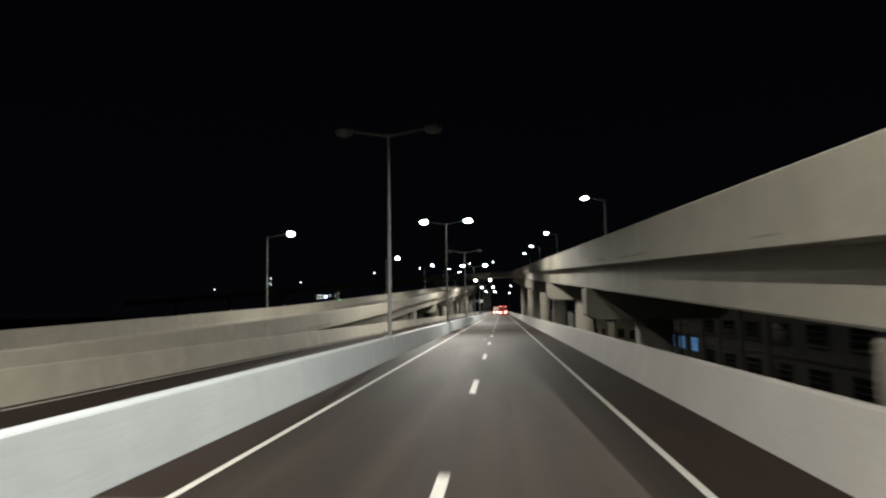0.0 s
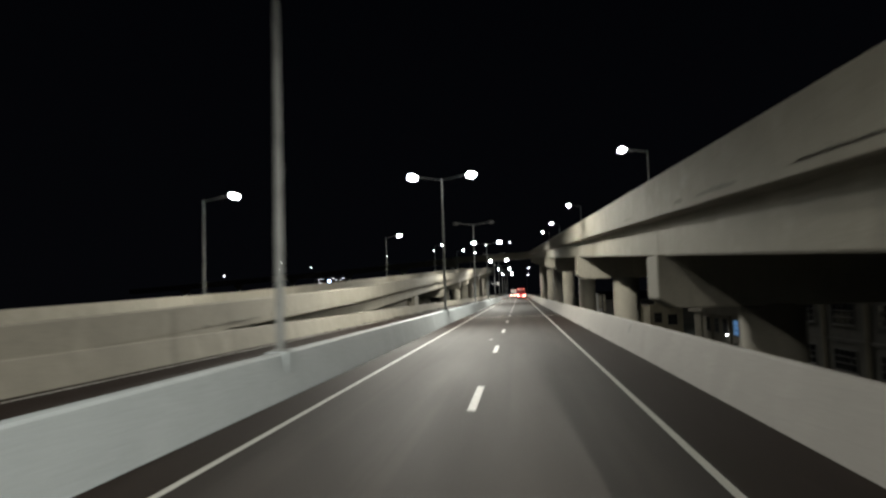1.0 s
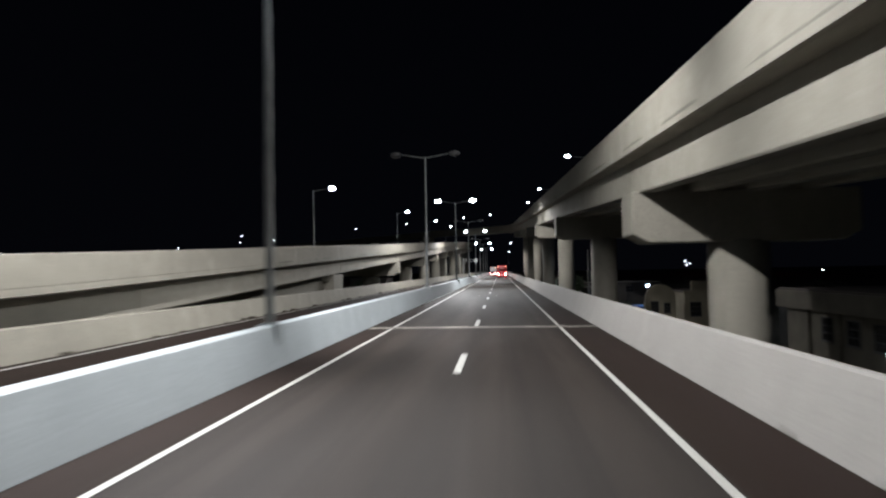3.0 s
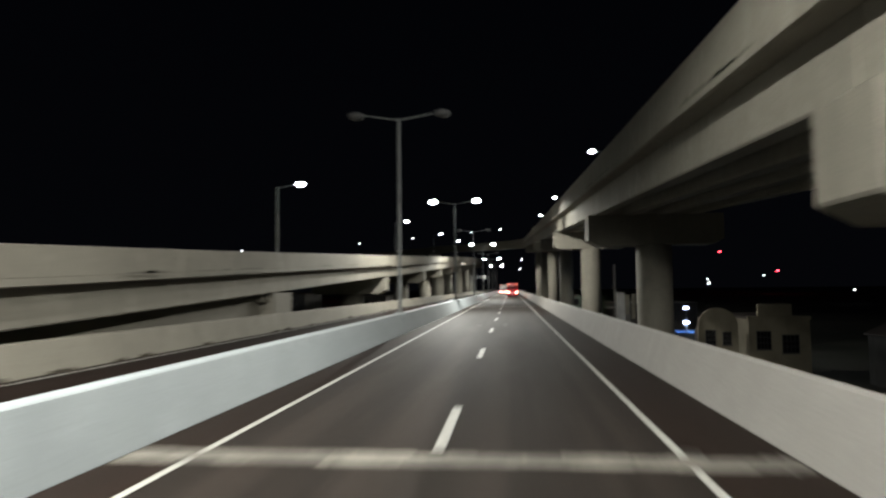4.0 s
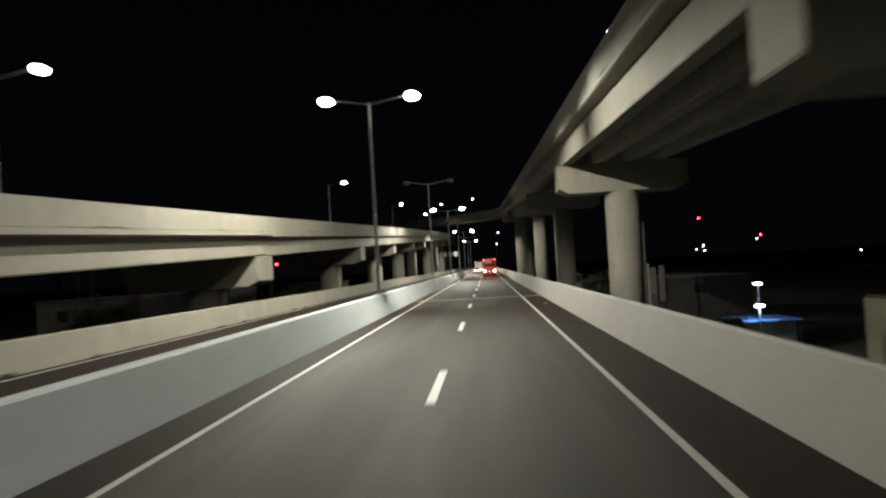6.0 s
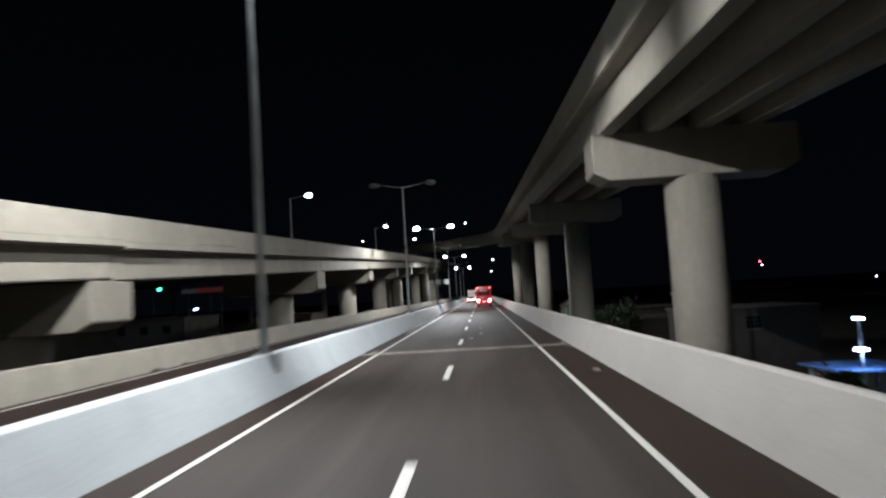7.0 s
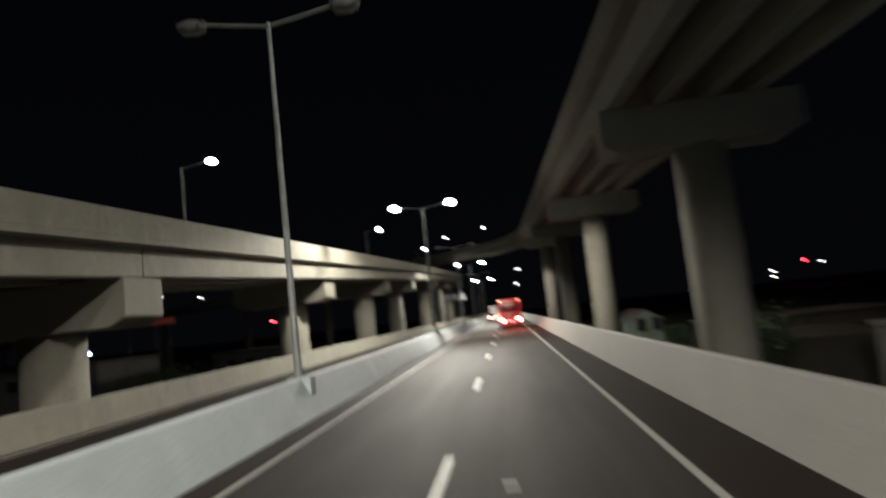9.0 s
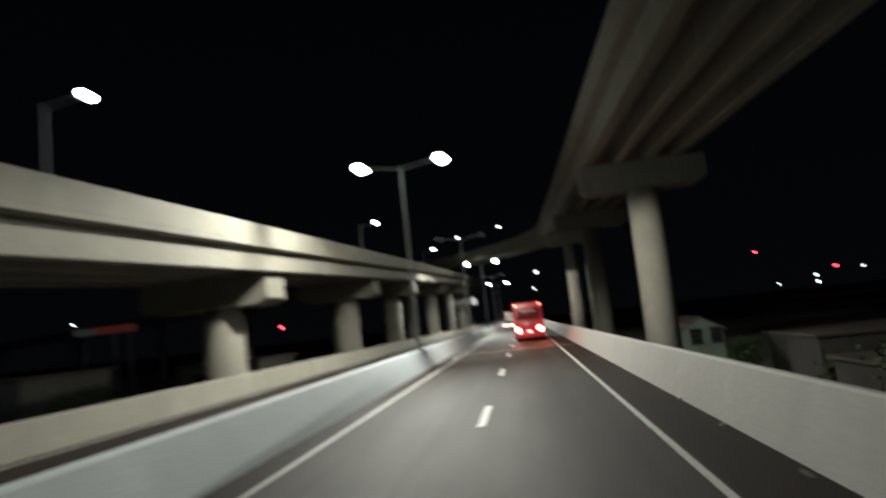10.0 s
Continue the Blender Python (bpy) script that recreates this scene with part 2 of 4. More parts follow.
def viaduct_span(y0, y1, near, width, top, side, edge=1.49, girder_low=2.91, inset=0.7, drip=0.0):
    """One span: slab, two parapets, girders. near(y) is the x of its near parapet's outer face, width runs from there."""
    s = 1 if width > 0 else -1
    w = abs(width)
    ob = empty("viaduct_span", (near(y0), y0, top(y0)), "raised concrete viaduct span with solid parapets and girders", "viaduct", side)
    n = 6
    st = [(y1 - y0) * i / n for i in range(n + 1)]

    def sh(y):
        return near(y0 + y) - near(y0), top(y0 + y) - top(y0)

    def body(name, outline, a=0.0, b=0.0):
        ys = [st[0] + a, *st[1:-1], st[-1] - b]
        pts = [(s * x, z) for x, z in outline]
        part(name, sweep(pts, ys, sh), M_VIADUCT, ob)

    low = -girder_low
    body("parapet", [(0.0, -0.03), (0.03, 0.0), (0.22, 0.0), (0.30, -0.90), (0.42, 0.25 - edge), (drip, 0.25 - edge), (drip, 0.28 - edge), (0.0, 0.28 - edge + drip)] if drip else
         [(0.0, -0.03), (0.03, 0.0), (0.22, 0.0), (0.30, -0.90), (0.42, 0.25 - edge), (0.0, 0.25 - edge)])
    body("parapet", [(w, 0.0), (w - 0.22, 0.0), (w - 0.30, -0.90), (w - 0.42, 0.25 - edge), (w, 0.25 - edge)])
    body("slab", [(-0.002 - drip, 0.25 - edge), (w, 0.25 - edge), (w, 0.04 - edge), (w - 0.1, -edge), (0.1, -edge), (-0.002 - drip, 0.04 - edge)])
    k = 4
    for i in range(k):
        x = inset + 0.36 + (w - 2 * inset - 0.72) * i / (k - 1)
        body("girder", [(x - 0.36, -edge), (x + 0.36, -edge), (x + 0.36, low + 0.06), (x + 0.32, low), (x - 0.32, low), (x - 0.36, low + 0.06)], 0.05, 0.05)
    return ob


def viaduct_pier(y, x0, x1, xc, cap_top, group, half=1.1, deep=2.13, r=1.22):
    """A round column with a hammerhead cap from x0 to x1, tapered below."""
    ob = empty("viaduct_pier", (xc, y, GROUND), "round concrete viaduct pier with a hammerhead cap", "pier", group)
    h = cap_top - GROUND
    bm = cyl(bmesh.new(), (0, 0, -0.3), (0, 0, h - deep + 0.08), r, seg=40)
    for f in bm.faces:
        f.smooth = len(f.verts) == 4
    part("column", bm, M_PIER, ob)
    a, b = x0 - xc, x1 - xc
    bm = bmesh.new()
    out = [(a, h), (b, h), (b, h - deep + 0.38), (b - 0.7, h - deep), (a + 0.7, h - deep), (a, h - deep + 0.38)]
    ring = [[bm.verts.new((x, yy, z)) for x, z in out] for yy in (-half, half)]
    for i in range(6):
        bm.faces.new((ring[0][i], ring[0][(i + 1) % 6], ring[1][(i + 1) % 6], ring[1][i]))
    bm.faces.new(ring[0])
    bm.faces.new(ring[1])
    bmesh.ops.recalc_face_normals(bm, faces=bm.faces)
    bmesh.ops.bevel(bm, geom=list(bm.edges), offset=0.05, segments=1, affect="EDGES")
    part("cap", bm, M_PIER, ob)
    return ob


M_MOULD = mat("mould-dark concrete", concrete((0.185, 0.173, 0.143), (0.140, 0.131, 0.109), 0.3), rough=0.9)
M_PALE_RUN = mat("pale concrete film", concrete((0.335, 0.312, 0.262), (0.27, 0.252, 0.21), 0.2), rough=0.75)
stain_rng = random.Random(77)


def stain(name, ob, side, y, z, run, drop, slope, material):
    """A thin ragged film on the outer face of a parapet, run metres along it from y and about drop metres high above z."""
    n = max(4, int(run / 0.22))
    bm = bmesh.new()
    sheets = []
    for x in (-side * 0.006, side * 0.004):
        ragged = random.Random(int(y * 100) + int(z * 1000))
        low, high = [], []
        for i in range(n + 1):
            k = i / n
            yy = y + run * k
            taper = min(1.0, 6 * k, 6 * (1 - k)) * 0.85 + 0.15
            base = z + slope * yy
            low.append(bm.verts.new((x, yy, base - drop * taper * ragged.uniform(0.0, 0.25))))
            high.append(bm.verts.new((x, yy, base + drop * taper * ragged.uniform(0.35, 1.0))))
        sheets.append(low + high[::-1])
    n = len(sheets[0])
    bm.faces.new(sheets[0])
    for i in range(n):
        bm.faces.new((sheets[0][i], sheets[0][(i + 1) % n], sheets[1][(i + 1) % n], sheets[1][i]))
    bmesh.ops.recalc_face_normals(bm, faces=bm.faces)
    part(name, bm, material, ob)


RP = [9.4 + 35.7 * k for k in range(-1, 9)]
right_spans = []
for a, b in zip(RP, RP[1:]):
    ob = viaduct_span(a, b, right_x, 8.6, right_z, "right viaduct spans")
    right_spans.append(ob)
    for k in range(7 if b < 190 else 0):
        run = stain_rng.uniform(0.8, 4.5)
        stain("mould_stain", ob, 1, stain_rng.uniform(0.5, 35.0 - run), -1.235, run, stain_rng.uniform(0.05, 0.14), 0.0513, M_MOULD)

# narrow pale upright films below the top of one parapet
for k in range(13):
    y = 27.0 + 0.62 * k + stain_rng.uniform(-0.2, 0.2)
    top = stain_rng.uniform(0.08, 0.45)
    drop = stain_rng.uniform(0.25, 0.75)
    stain("lime_run", right_spans[1], 1, y, -top - drop, stain_rng.uniform(0.05, 0.22), drop, 0.0513, M_PALE_RUN)
for y in RP:
    viaduct_pier(y, 6.5, 15.6, 11.1, right_z(y) - 2.92, "right viaduct piers")


# far ahead the right viaduct bends over the road and runs off to the left
BEND, RADIUS = 295.0, 122.0


def bend_frame(s):
    """The near edge at s metres past the bend's start: its place and the way across the deck."""
    arc = RADIUS * math.pi / 2
    a = min(s, arc) / RADIUS
    x = 6.1 - RADIUS * (1 - math.cos(a)) - max(0.0, s - arc)
    y = BEND + RADIUS * math.sin(a)
    z = float(np.interp(s, [0, 50, 100, 150, 192, 330], [right_z(BEND), 21.6, 22.9, 21.4, 19.0, 11.2]))
    return Vector((x, y, z)), Vector((math.cos(a), math.sin(a), 0))


def bend_span(s0, s1):
    ob = empty("viaduct_span", tuple(bend_frame(s0)[0]), "curved concrete viaduct span crossing high over the road", "viaduct", "right viaduct spans")
    o = bend_frame(s0)[0]
    frames = [bend_frame(s) for s in steps(s0, s1, 4)]

    def body(name, outline):
        bm = bmesh.new()
        rings = [[bm.verts.new(p - o + side * x + Vector((0, 0, z))) for x, z in outline] for p, side in frames]
        n = len(outline)
        for a, b in zip(rings, rings[1:]):
            for i in range(n):
                bm.faces.new((a[i], a[(i + 1) % n], b[(i + 1) % n], b[i]))
        bm.faces.new(rings[0])
        bm.faces.new(rings[-1])
        bmesh.ops.recalc_face_normals(bm, faces=bm.faces)
        part(name, bm, M_VIADUCT, ob)

    body("parapet", [(0.0, 0.0), (0.22, 0.0), (0.42, -1.2), (0.0, -1.2)])
    body("parapet", [(8.6, 0.0), (8.38, 0.0), (8.18, -1.2), (8.6, -1.2)])
    body("slab", [(-0.008, -1.2), (8.6, -1.2), (8.6, -1.49), (-0.008, -1.49)])
    for x in (1.06, 3.22, 5.38, 7.54):
        body("girder", [(x - 0.36, -1.49), (x + 0.36, -1.49), (x + 0.36, -2.91), (x - 0.36, -2.91)])


for k in range(9):
    bend_span(36.5 * k, 36.5 * (k + 1))
for s in (109.5, 146, 182.5, 219, 255.5, 292):
    p, side = bend_frame(s)
    c = p + side * 4.4
    pier = viaduct_pier(0.0, -4.4, 4.4, 0.0, p.z - 2.92, "right viaduct piers")
    pier.matrix_basis = Matrix.Translation((c.x, c.y, GROUND)) @ pose(0, 0, 0, 0, 0, math.degrees(math.atan2(side.y, side.x)))

LP = [6.9 + 35.1 * k for k in range(-2, 4)] + [147.8, 183.0, 214.6, 244.6, 270.5, 313.0, 347.0, 381.0, 418.0]
for a, b in zip(LP, LP[1:]):
    ob = viaduct_span(a, b, left_x, -10.0, left_z, "left viaduct spans", 1.28 if a < 140 else 1.37, 2.55 if a < 140 else 2.64, 0.58, 0.012)
    if 20 < a < 180:
        for k in range(5):
            run = stain_rng.uniform(0.8, 4.0)
            stain("mould_stain", ob, -1, stain_rng.uniform(0.5, 30.0 - run), -0.98, run, stain_rng.uniform(0.04, 0.12), (left_z(b) - left_z(a)) / (b - a), M_MOULD)
for y in LP:
    if left_z(y) > 5.0:
        viaduct_pier(y, -22.9, -13.9 if y < 200 else -14.4, -18.1, left_z(y) - (2.56 if y < 140 else 2.65), "left viaduct piers", 1.5, 2.02, 1.3)
bm = bmesh.new()
rings = []
for y in steps(-66.0, 46.0, 14):
    x, z = left_x(y), left_z(y) - 1.205
    rings.append([bm.verts.new(c) for c in ((x + 0.02, y, 0), (x - 0.4, y, 0), (x - 0.4, y, z), (x - 0.02, y, z))])
for a, b in zip(rings, rings[1:]):
    for i in range(4):
        bm.faces.new((a[i], a[(i + 1) % 4], b[(i + 1) % 4], b[i]))
bm.faces.new(rings[0])
bm.faces.new(rings[-1])
bmesh.ops.recalc_face_normals(bm, faces=bm.faces)
tagged(part("wall_ramp", bm, M_VIADUCT), "concrete retaining wall where the ramp leaves the road", "wall", kind="structure")


def abutment(y0, y1):
    """The massive end wall on which the first free span rests, with the side wall that closes the ramp's underside."""
    ob = empty("abutment", (-14.0, y0, GROUND), "massive concrete abutment closing the underside of the ramp", "abutment")
    h = left_z(y0) - 2.56 - GROUND
    part("end_wall", box(bmesh.new(), (-8.9, 0, -0.2), (0.12, y1 - y0, h), 0.04), M_PIER, ob)
    part("bearing_shelf", box(bmesh.new(), (-8.7, -0.9, h - 0.55), (-0.25, 0.0, h - 0.02), 0.03), M_PIER, ob)
    bm = bmesh.new()
    rings = []
    for y in steps(44.0 - y0, -0.02, 8):
        top = left_z(y0 + y) - 2.6 - GROUND
        rings.append([bm.verts.new(c) for c in ((-0.75, y, -0.2), (-1.15, y, -0.2), (-1.15, y, top), (-0.75, y, top))])
    for a, b in zip(rings, rings[1:]):
        for i in range(4):
            bm.faces.new((a[i], a[(i + 1) % 4], b[(i + 1) % 4], b[i]))
    bm.faces.new(rings[0])
    bm.faces.new(rings[-1])
    bmesh.ops.recalc_face_normals(bm, faces=bm.faces)
    part("side_wall", bm, M_PIER, ob, "shaded rough concrete side wall")


abutment(109.7, 113.1)


# ---- street lamps ----
def street_light(place, watts, out, size=130.0):
    """Two beams thrown up and down the road and outwards, as a road luminaire does."""
    for side in (-1, 1):
        d = bpy.data.lights.new("street_light", "SPOT")
        d.energy = watts / 2
        d.color = LAMP_COLOR
        d.spot_size = radians(size)
        d.spot_blend = 1.0
        d.shadow_soft_size = 0.016
        ob = new("street_light", d)
        ob.matrix_basis = look(place, Vector(place) + Vector((out, side * 0.82, -0.66)))


def lamp_head(ob, x0, x1, z, lit):
    """Arm from the pole to the luminaire at x1, and the luminaire."""
    s = 1 if x1 > x0 else -1
    part("arm", cyl(bmesh.new(), (x0, 0, z - 0.35), (x1 - s * 0.3, 0, z), 0.045, 0.035, 10), M_STEEL, ob)
    bm = box(bmesh.new(), (min(x1 - s * 0.45, x1 + s * 0.4), -0.17, z - 0.02), (max(x1 - s * 0.45, x1 + s * 0.4), 0.17, z + 0.09), 0.03)
    head = part("lamp_head", bm, M_DARKSTEEL, ob)
    bm = bmesh.new()
    bmesh.ops.create_uvsphere(bm, u_segments=16, v_segments=8, radius=0.3, matrix=Matrix.Translation((x1, 0, z - 0.04)) @ Matrix.Diagonal((1.5, 1.0, 0.75, 1)))
    lens = part("lens", bm, M_LED if lit else M_OFF, head)
    lens.visible_shadow = False
    zl = z - 0.14
    # added unseen frame inside the lens, which blocks the beam's shallow rays
    bm = bmesh.new()
    for sx, sy, hx, hy in ((0, -0.21, 0.33, 0.015), (0, 0.21, 0.33, 0.015), (-0.32, 0, 0.015, 0.195), (0.32, 0, 0.015, 0.195)):
        box(bm, (x1 + sx - hx, sy - hy, zl - (0.052 if sx else 0.036)), (x1 + sx + hx, sy + hy, z - 0.02))
    part("beam_cutoff", bm, M_DARKSTEEL, head, "dark added cut-off frame hidden inside the lens, shaping the beam")


def double_lamp(y, lit):
    ob = empty("street_lamp", (-4.77, y, 1.02), "tall steel double-arm street lamp on the median barrier" + (", lit" if lit else ", unlit"), "street lamp", "median street lamps")
    part("pole", cyl(bmesh.new(), (0, 0, 0), (0, 0, 10.4), 0.11, 0.06, 14), M_STEEL, ob)
    part("pedestal", box(bmesh.new(), (-0.27, -0.24, -0.5), (0.27 + 0.5 * median_foot(y), 0.24, 0.02), 0.02), M_MEDIAN, ob, "concrete block on the barrier")
    part("base_plate", box(bmesh.new(), (-0.17, -0.17, 0.02), (0.17, 0.17, 0.06)), M_STEEL, ob)
    for s in (-1, 1):
        lamp_head(ob, 0, s * 2.35, 10.65, lit)
        if lit:
            street_light((-4.77 + s * 2.35, y, 1.02 + 10.65 - 0.14), LAMP_W, s * 0.33)


def single_lamp(x, y, z, arm, group, height, share, out):
    ob = empty("street_lamp", (x, y, z), "steel single-arm street lamp on the viaduct parapet, lit", "street lamp", group)
    part("pole", cyl(bmesh.new(), (0, 0, 0), (0, 0, height), 0.1, 0.055, 14), M_STEEL, ob)
    part("base_plate", box(bmesh.new(), (-0.14, -0.14, 0), (0.14, 0.14, 0.03)), M_STEEL, ob)
    lamp_head(ob, 0, arm, height + 0.25, True)
    street_light((x + arm, y, z + height + 0.25 - 0.14), LAMP_W * share, out)


for k in range(-2, 9):
    double_lamp(68.2 + SPAN * k, k % 2 == 0)
for k in range(-1, 5):
    y = 85.0 + 71.2 * k
    if k < 4:
        single_lamp(14.55, y, right_z(y), -2.5, "right viaduct street lamps", 7.7, 0.72, -0.75)
    y = 65.2 + 70.2 * k
    single_lamp(-23.15, y, left_z(y), 2.5, "left viaduct street lamps", 7.3, 0.18, 0.1)


# ---- vehicles ----
M_RED = mat("red coach paint", color=(0.30, 0.008, 0.014), rough=0.35)
M_GLASS = mat("tinted glass", color=(0.012, 0.012, 0.014), rough=0.08)
M_REDGLASS = mat("window under red film", color=(0.055, 0.008, 0.010), rough=0.2)
M_RUBBER = mat("black rubber", color=(0.02, 0.02, 0.02), rough=0.8)
M_CHROME = mat("bright metal", color=(0.6, 0.6, 0.6), rough=0.2, metal=1.0)
M_TAIL = emit("red tail lamp", (1.0, 0.16, 0.12), 60.0)
M_AMBER = emit("amber marker lamp", (1.0, 0.35, 0.2), 6.0)
M_PLATE = emit("lit number plate", (1.0, 0.88, 0.85), 2.5)
M_SIGNBAR = mat("pale lettering bars", color=(0.28, 0.08, 0.075), rough=0.5)


def rounded(lo, hi, r, seg=3):
    bm = bmesh.new()
    m = Matrix.Translation([(a + b) / 2 for a, b in zip(lo, hi)]) @ Matrix.Diagonal([b - a for a, b in zip(lo, hi)] + [1])
    bmesh.ops.create_cube(bm, size=1, matrix=m)
    bmesh.ops.bevel(bm, geom=list(bm.edges), offset=r, segments=seg, affect="EDGES", profile=0.5)
    for f in bm.faces:
        f.smooth = True
    return bm


def wheel(ob, x, y, r, side, w=0.28):
    t = part("wheel", cyl(bmesh.new(), (x - w / 2, y, r), (x + w / 2, y, r), r, seg=28), M_RUBBER, ob)
    part("rim", cyl(bmesh.new(), (x + side * (w / 2 - 0.04), y, r), (x + side * (w / 2 + 0.015), y, r), r * 0.55, r * 0.5, 20), M_CHROME, t)


def coach(x, y):
    """A red coach seen from behind; its rear is at y."""
    ob = empty("coach", (x, y, 0.008), "red coach bus with glowing tail lamps in the traffic lane", "bus")
    part("body", rounded((-1.25, 0.0, 0.42), (1.25, 11.6, 3.38), 0.15), M_RED, ob, "glossy red body")
    part("bumper", rounded((-1.24, -0.10, 0.36), (1.24, 0.12, 0.82), 0.07), M_RED, ob)
    part("rear_window", rounded((-1.02, -0.03, 1.9), (1.02, 0.05, 2.9), 0.03, 1), M_REDGLASS, ob)
    part("engine_cover", rounded((-0.82, -0.035, 0.95), (0.82, 0.05, 1.80), 0.03, 1), M_RED, ob)
    for k in range(4):
        part("vent_slat", box(bmesh.new(), (-0.62, -0.055, 1.52 + 0.06 * k), (0.62, -0.03, 1.55 + 0.06 * k)), M_DARKSTEEL, ob)
    part("name_strip", box(bmesh.new(), (-0.62, -0.045, 2.58), (0.62, -0.03, 2.74)), M_SIGNBAR, ob, "pale unreadable lettering bars")
    plate = part("number_plate", box(bmesh.new(), (-0.2, -0.125, 0.84), (0.2, -0.10, 0.96)), M_PLATE, ob, "plate lit from above")
    part("plate_bar", box(bmesh.new(), (-0.15, -0.131, 0.88), (0.15, -0.125, 0.92)), M_DARKSTEEL, plate)
    for s in (-1, 1):
        bm = cyl(bmesh.new(), (s * 0.94, -0.02, 1.05), (s * 0.94, -0.10, 1.05), 0.21, 0.19, 24)
        lamp = part("tail_lamp", bm, M_TAIL, ob, "round glowing red tail lamp")
        part("lamp_ring", cyl(bmesh.new(), (s * 0.94, 0.0, 1.05), (s * 0.94, -0.06, 1.05), 0.26, seg=24), M_CHROME, lamp)
        part("marker_lamp", rounded((s * 1.04 - 0.11, -0.04, 3.12), (s * 1.04 + 0.11, 0.04, 3.21), 0.02, 1), M_AMBER, ob)
        part("mirror", rounded((s * 1.42 - 0.1, 11.1, 2.2), (s * 1.42 + 0.1, 11.25, 2.75), 0.04, 1), M_RUBBER, ob)
        for k in range(6):
            part("side_window", rounded((s * 1.25 - 0.02, 0.9 + 1.75 * k, 1.9), (s * 1.25 + 0.02, 2.5 + 1.75 * k, 2.85), 0.015, 1), M_GLASS, ob)
        for yy in (2.9, 8.9):
            wheel(ob, s * 1.1, yy, 0.48, s)
    part("underbody", box(bmesh.new(), (-1.1, 0.3, 0.28), (1.1, 11.2, 0.5)), M_DARKSTEEL, ob)


def car(x, y, paint, label):
    ob = empty("car", (x, y, 0.008), label, "car", "cars ahead")
    part("body", rounded((-0.88, 0.0, 0.3), (0.88, 4.3, 0.98), 0.14), paint, ob)
    part("cabin", rounded((-0.74, 0.5, 0.9), (0.74, 3.0, 1.52), 0.2), M_GLASS, ob)
    part("roof", rounded((-0.68, 0.8, 1.48), (0.68, 2.6, 1.55), 0.03, 1), paint, ob)
    part("number_plate", box(bmesh.new(), (-0.24, -0.025, 0.62), (0.24, -0.002, 0.74)), M_PLATE, ob)
    for s in (-1, 1):
        part("tail_lamp", rounded((s * 0.68 - 0.15, -0.03, 0.70), (s * 0.68 + 0.15, 0.06, 0.86), 0.02, 1), M_TAIL, ob, "glowing red tail lamp")
        for yy in (0.85, 3.4):
            wheel(ob, s * 0.78, yy, 0.32, s, 0.2)


def tail_light(x, y, z):
    d = bpy.data.lights.new("tail_light", "SPOT")
    d.energy, d.color, d.spot_size, d.spot_blend, d.shadow_soft_size = 190.0, (1.0, 0.14, 0.06), radians(115), 0.9, 0.15
    new("tail_light", d).matrix_basis = look((x, y, z), (x, y - 5.0, z - 2.6))


def truck(x, y):
    """A box truck seen from behind; its rear is at y."""
    ob = empty("truck", (x, y, 0.008), "white box truck with glowing tail lamps ahead", "truck")
    part("cargo_box", rounded((-1.2, 0.0, 0.95), (1.2, 5.6, 3.3), 0.05, 2), M_WHITE, ob)
    part("chassis", box(bmesh.new(), (-1.0, 0.1, 0.55), (1.0, 7.2, 0.95)), M_DARKSTEEL, ob)
    part("cab", rounded((-1.1, 5.8, 0.6), (1.1, 7.5, 2.7), 0.15), M_WHITE, ob)
    part("bumper", box(bmesh.new(), (-1.15, -0.06, 0.5), (1.15, 0.06, 0.68), 0.01), M_DARKSTEEL, ob)
    part("number_plate", box(bmesh.new(), (-0.24, -0.085, 0.70), (0.24, -0.062, 0.82)), M_PLATE, ob)
    for s in (-1, 1):
        part("rear_door", box(bmesh.new(), (min(s * 0.01, s * 1.15), -0.025, 1.0), (max(s * 0.01, s * 1.15), 0.0, 3.22), 0.008), M_WHITE, ob)
        part("tail_lamp", rounded((s * 0.95 - 0.16, -0.07, 0.72), (s * 0.95 + 0.16, 0.04, 0.90), 0.02, 1), M_TAIL, ob, "glowing red tail lamp")
        part("marker_lamp", rounded((s * 1.0 - 0.12, -0.05, 3.14), (s * 1.0 + 0.12, 0.02, 3.24), 0.02, 1), M_AMBER, ob)
        for yy in (1.6, 6.5):
            wheel(ob, s * 0.95, yy, 0.46, s, 0.3)


coach(1.55, 231.0)
for x in (0.61, 2.49):
    tail_light(x, 230.85, 1.05)
M_SILVER = mat("silver car paint", color=(0.5, 0.5, 0.5), rough=0.3, metal=0.4)
M_WHITE = mat("white car paint", color=(0.7, 0.7, 0.7), rough=0.35)
car(-1.75, 296.0, M_SILVER, "silver saloon car with glowing tail lamps ahead")
truck(-1.65, 318.0)
car(-1.6, 345.0, M_WHITE, "white saloon car with glowing tail lamps ahead")
car(1.7, 362.0, M_SILVER, "silver hatchback with glowing tail lamps ahead")


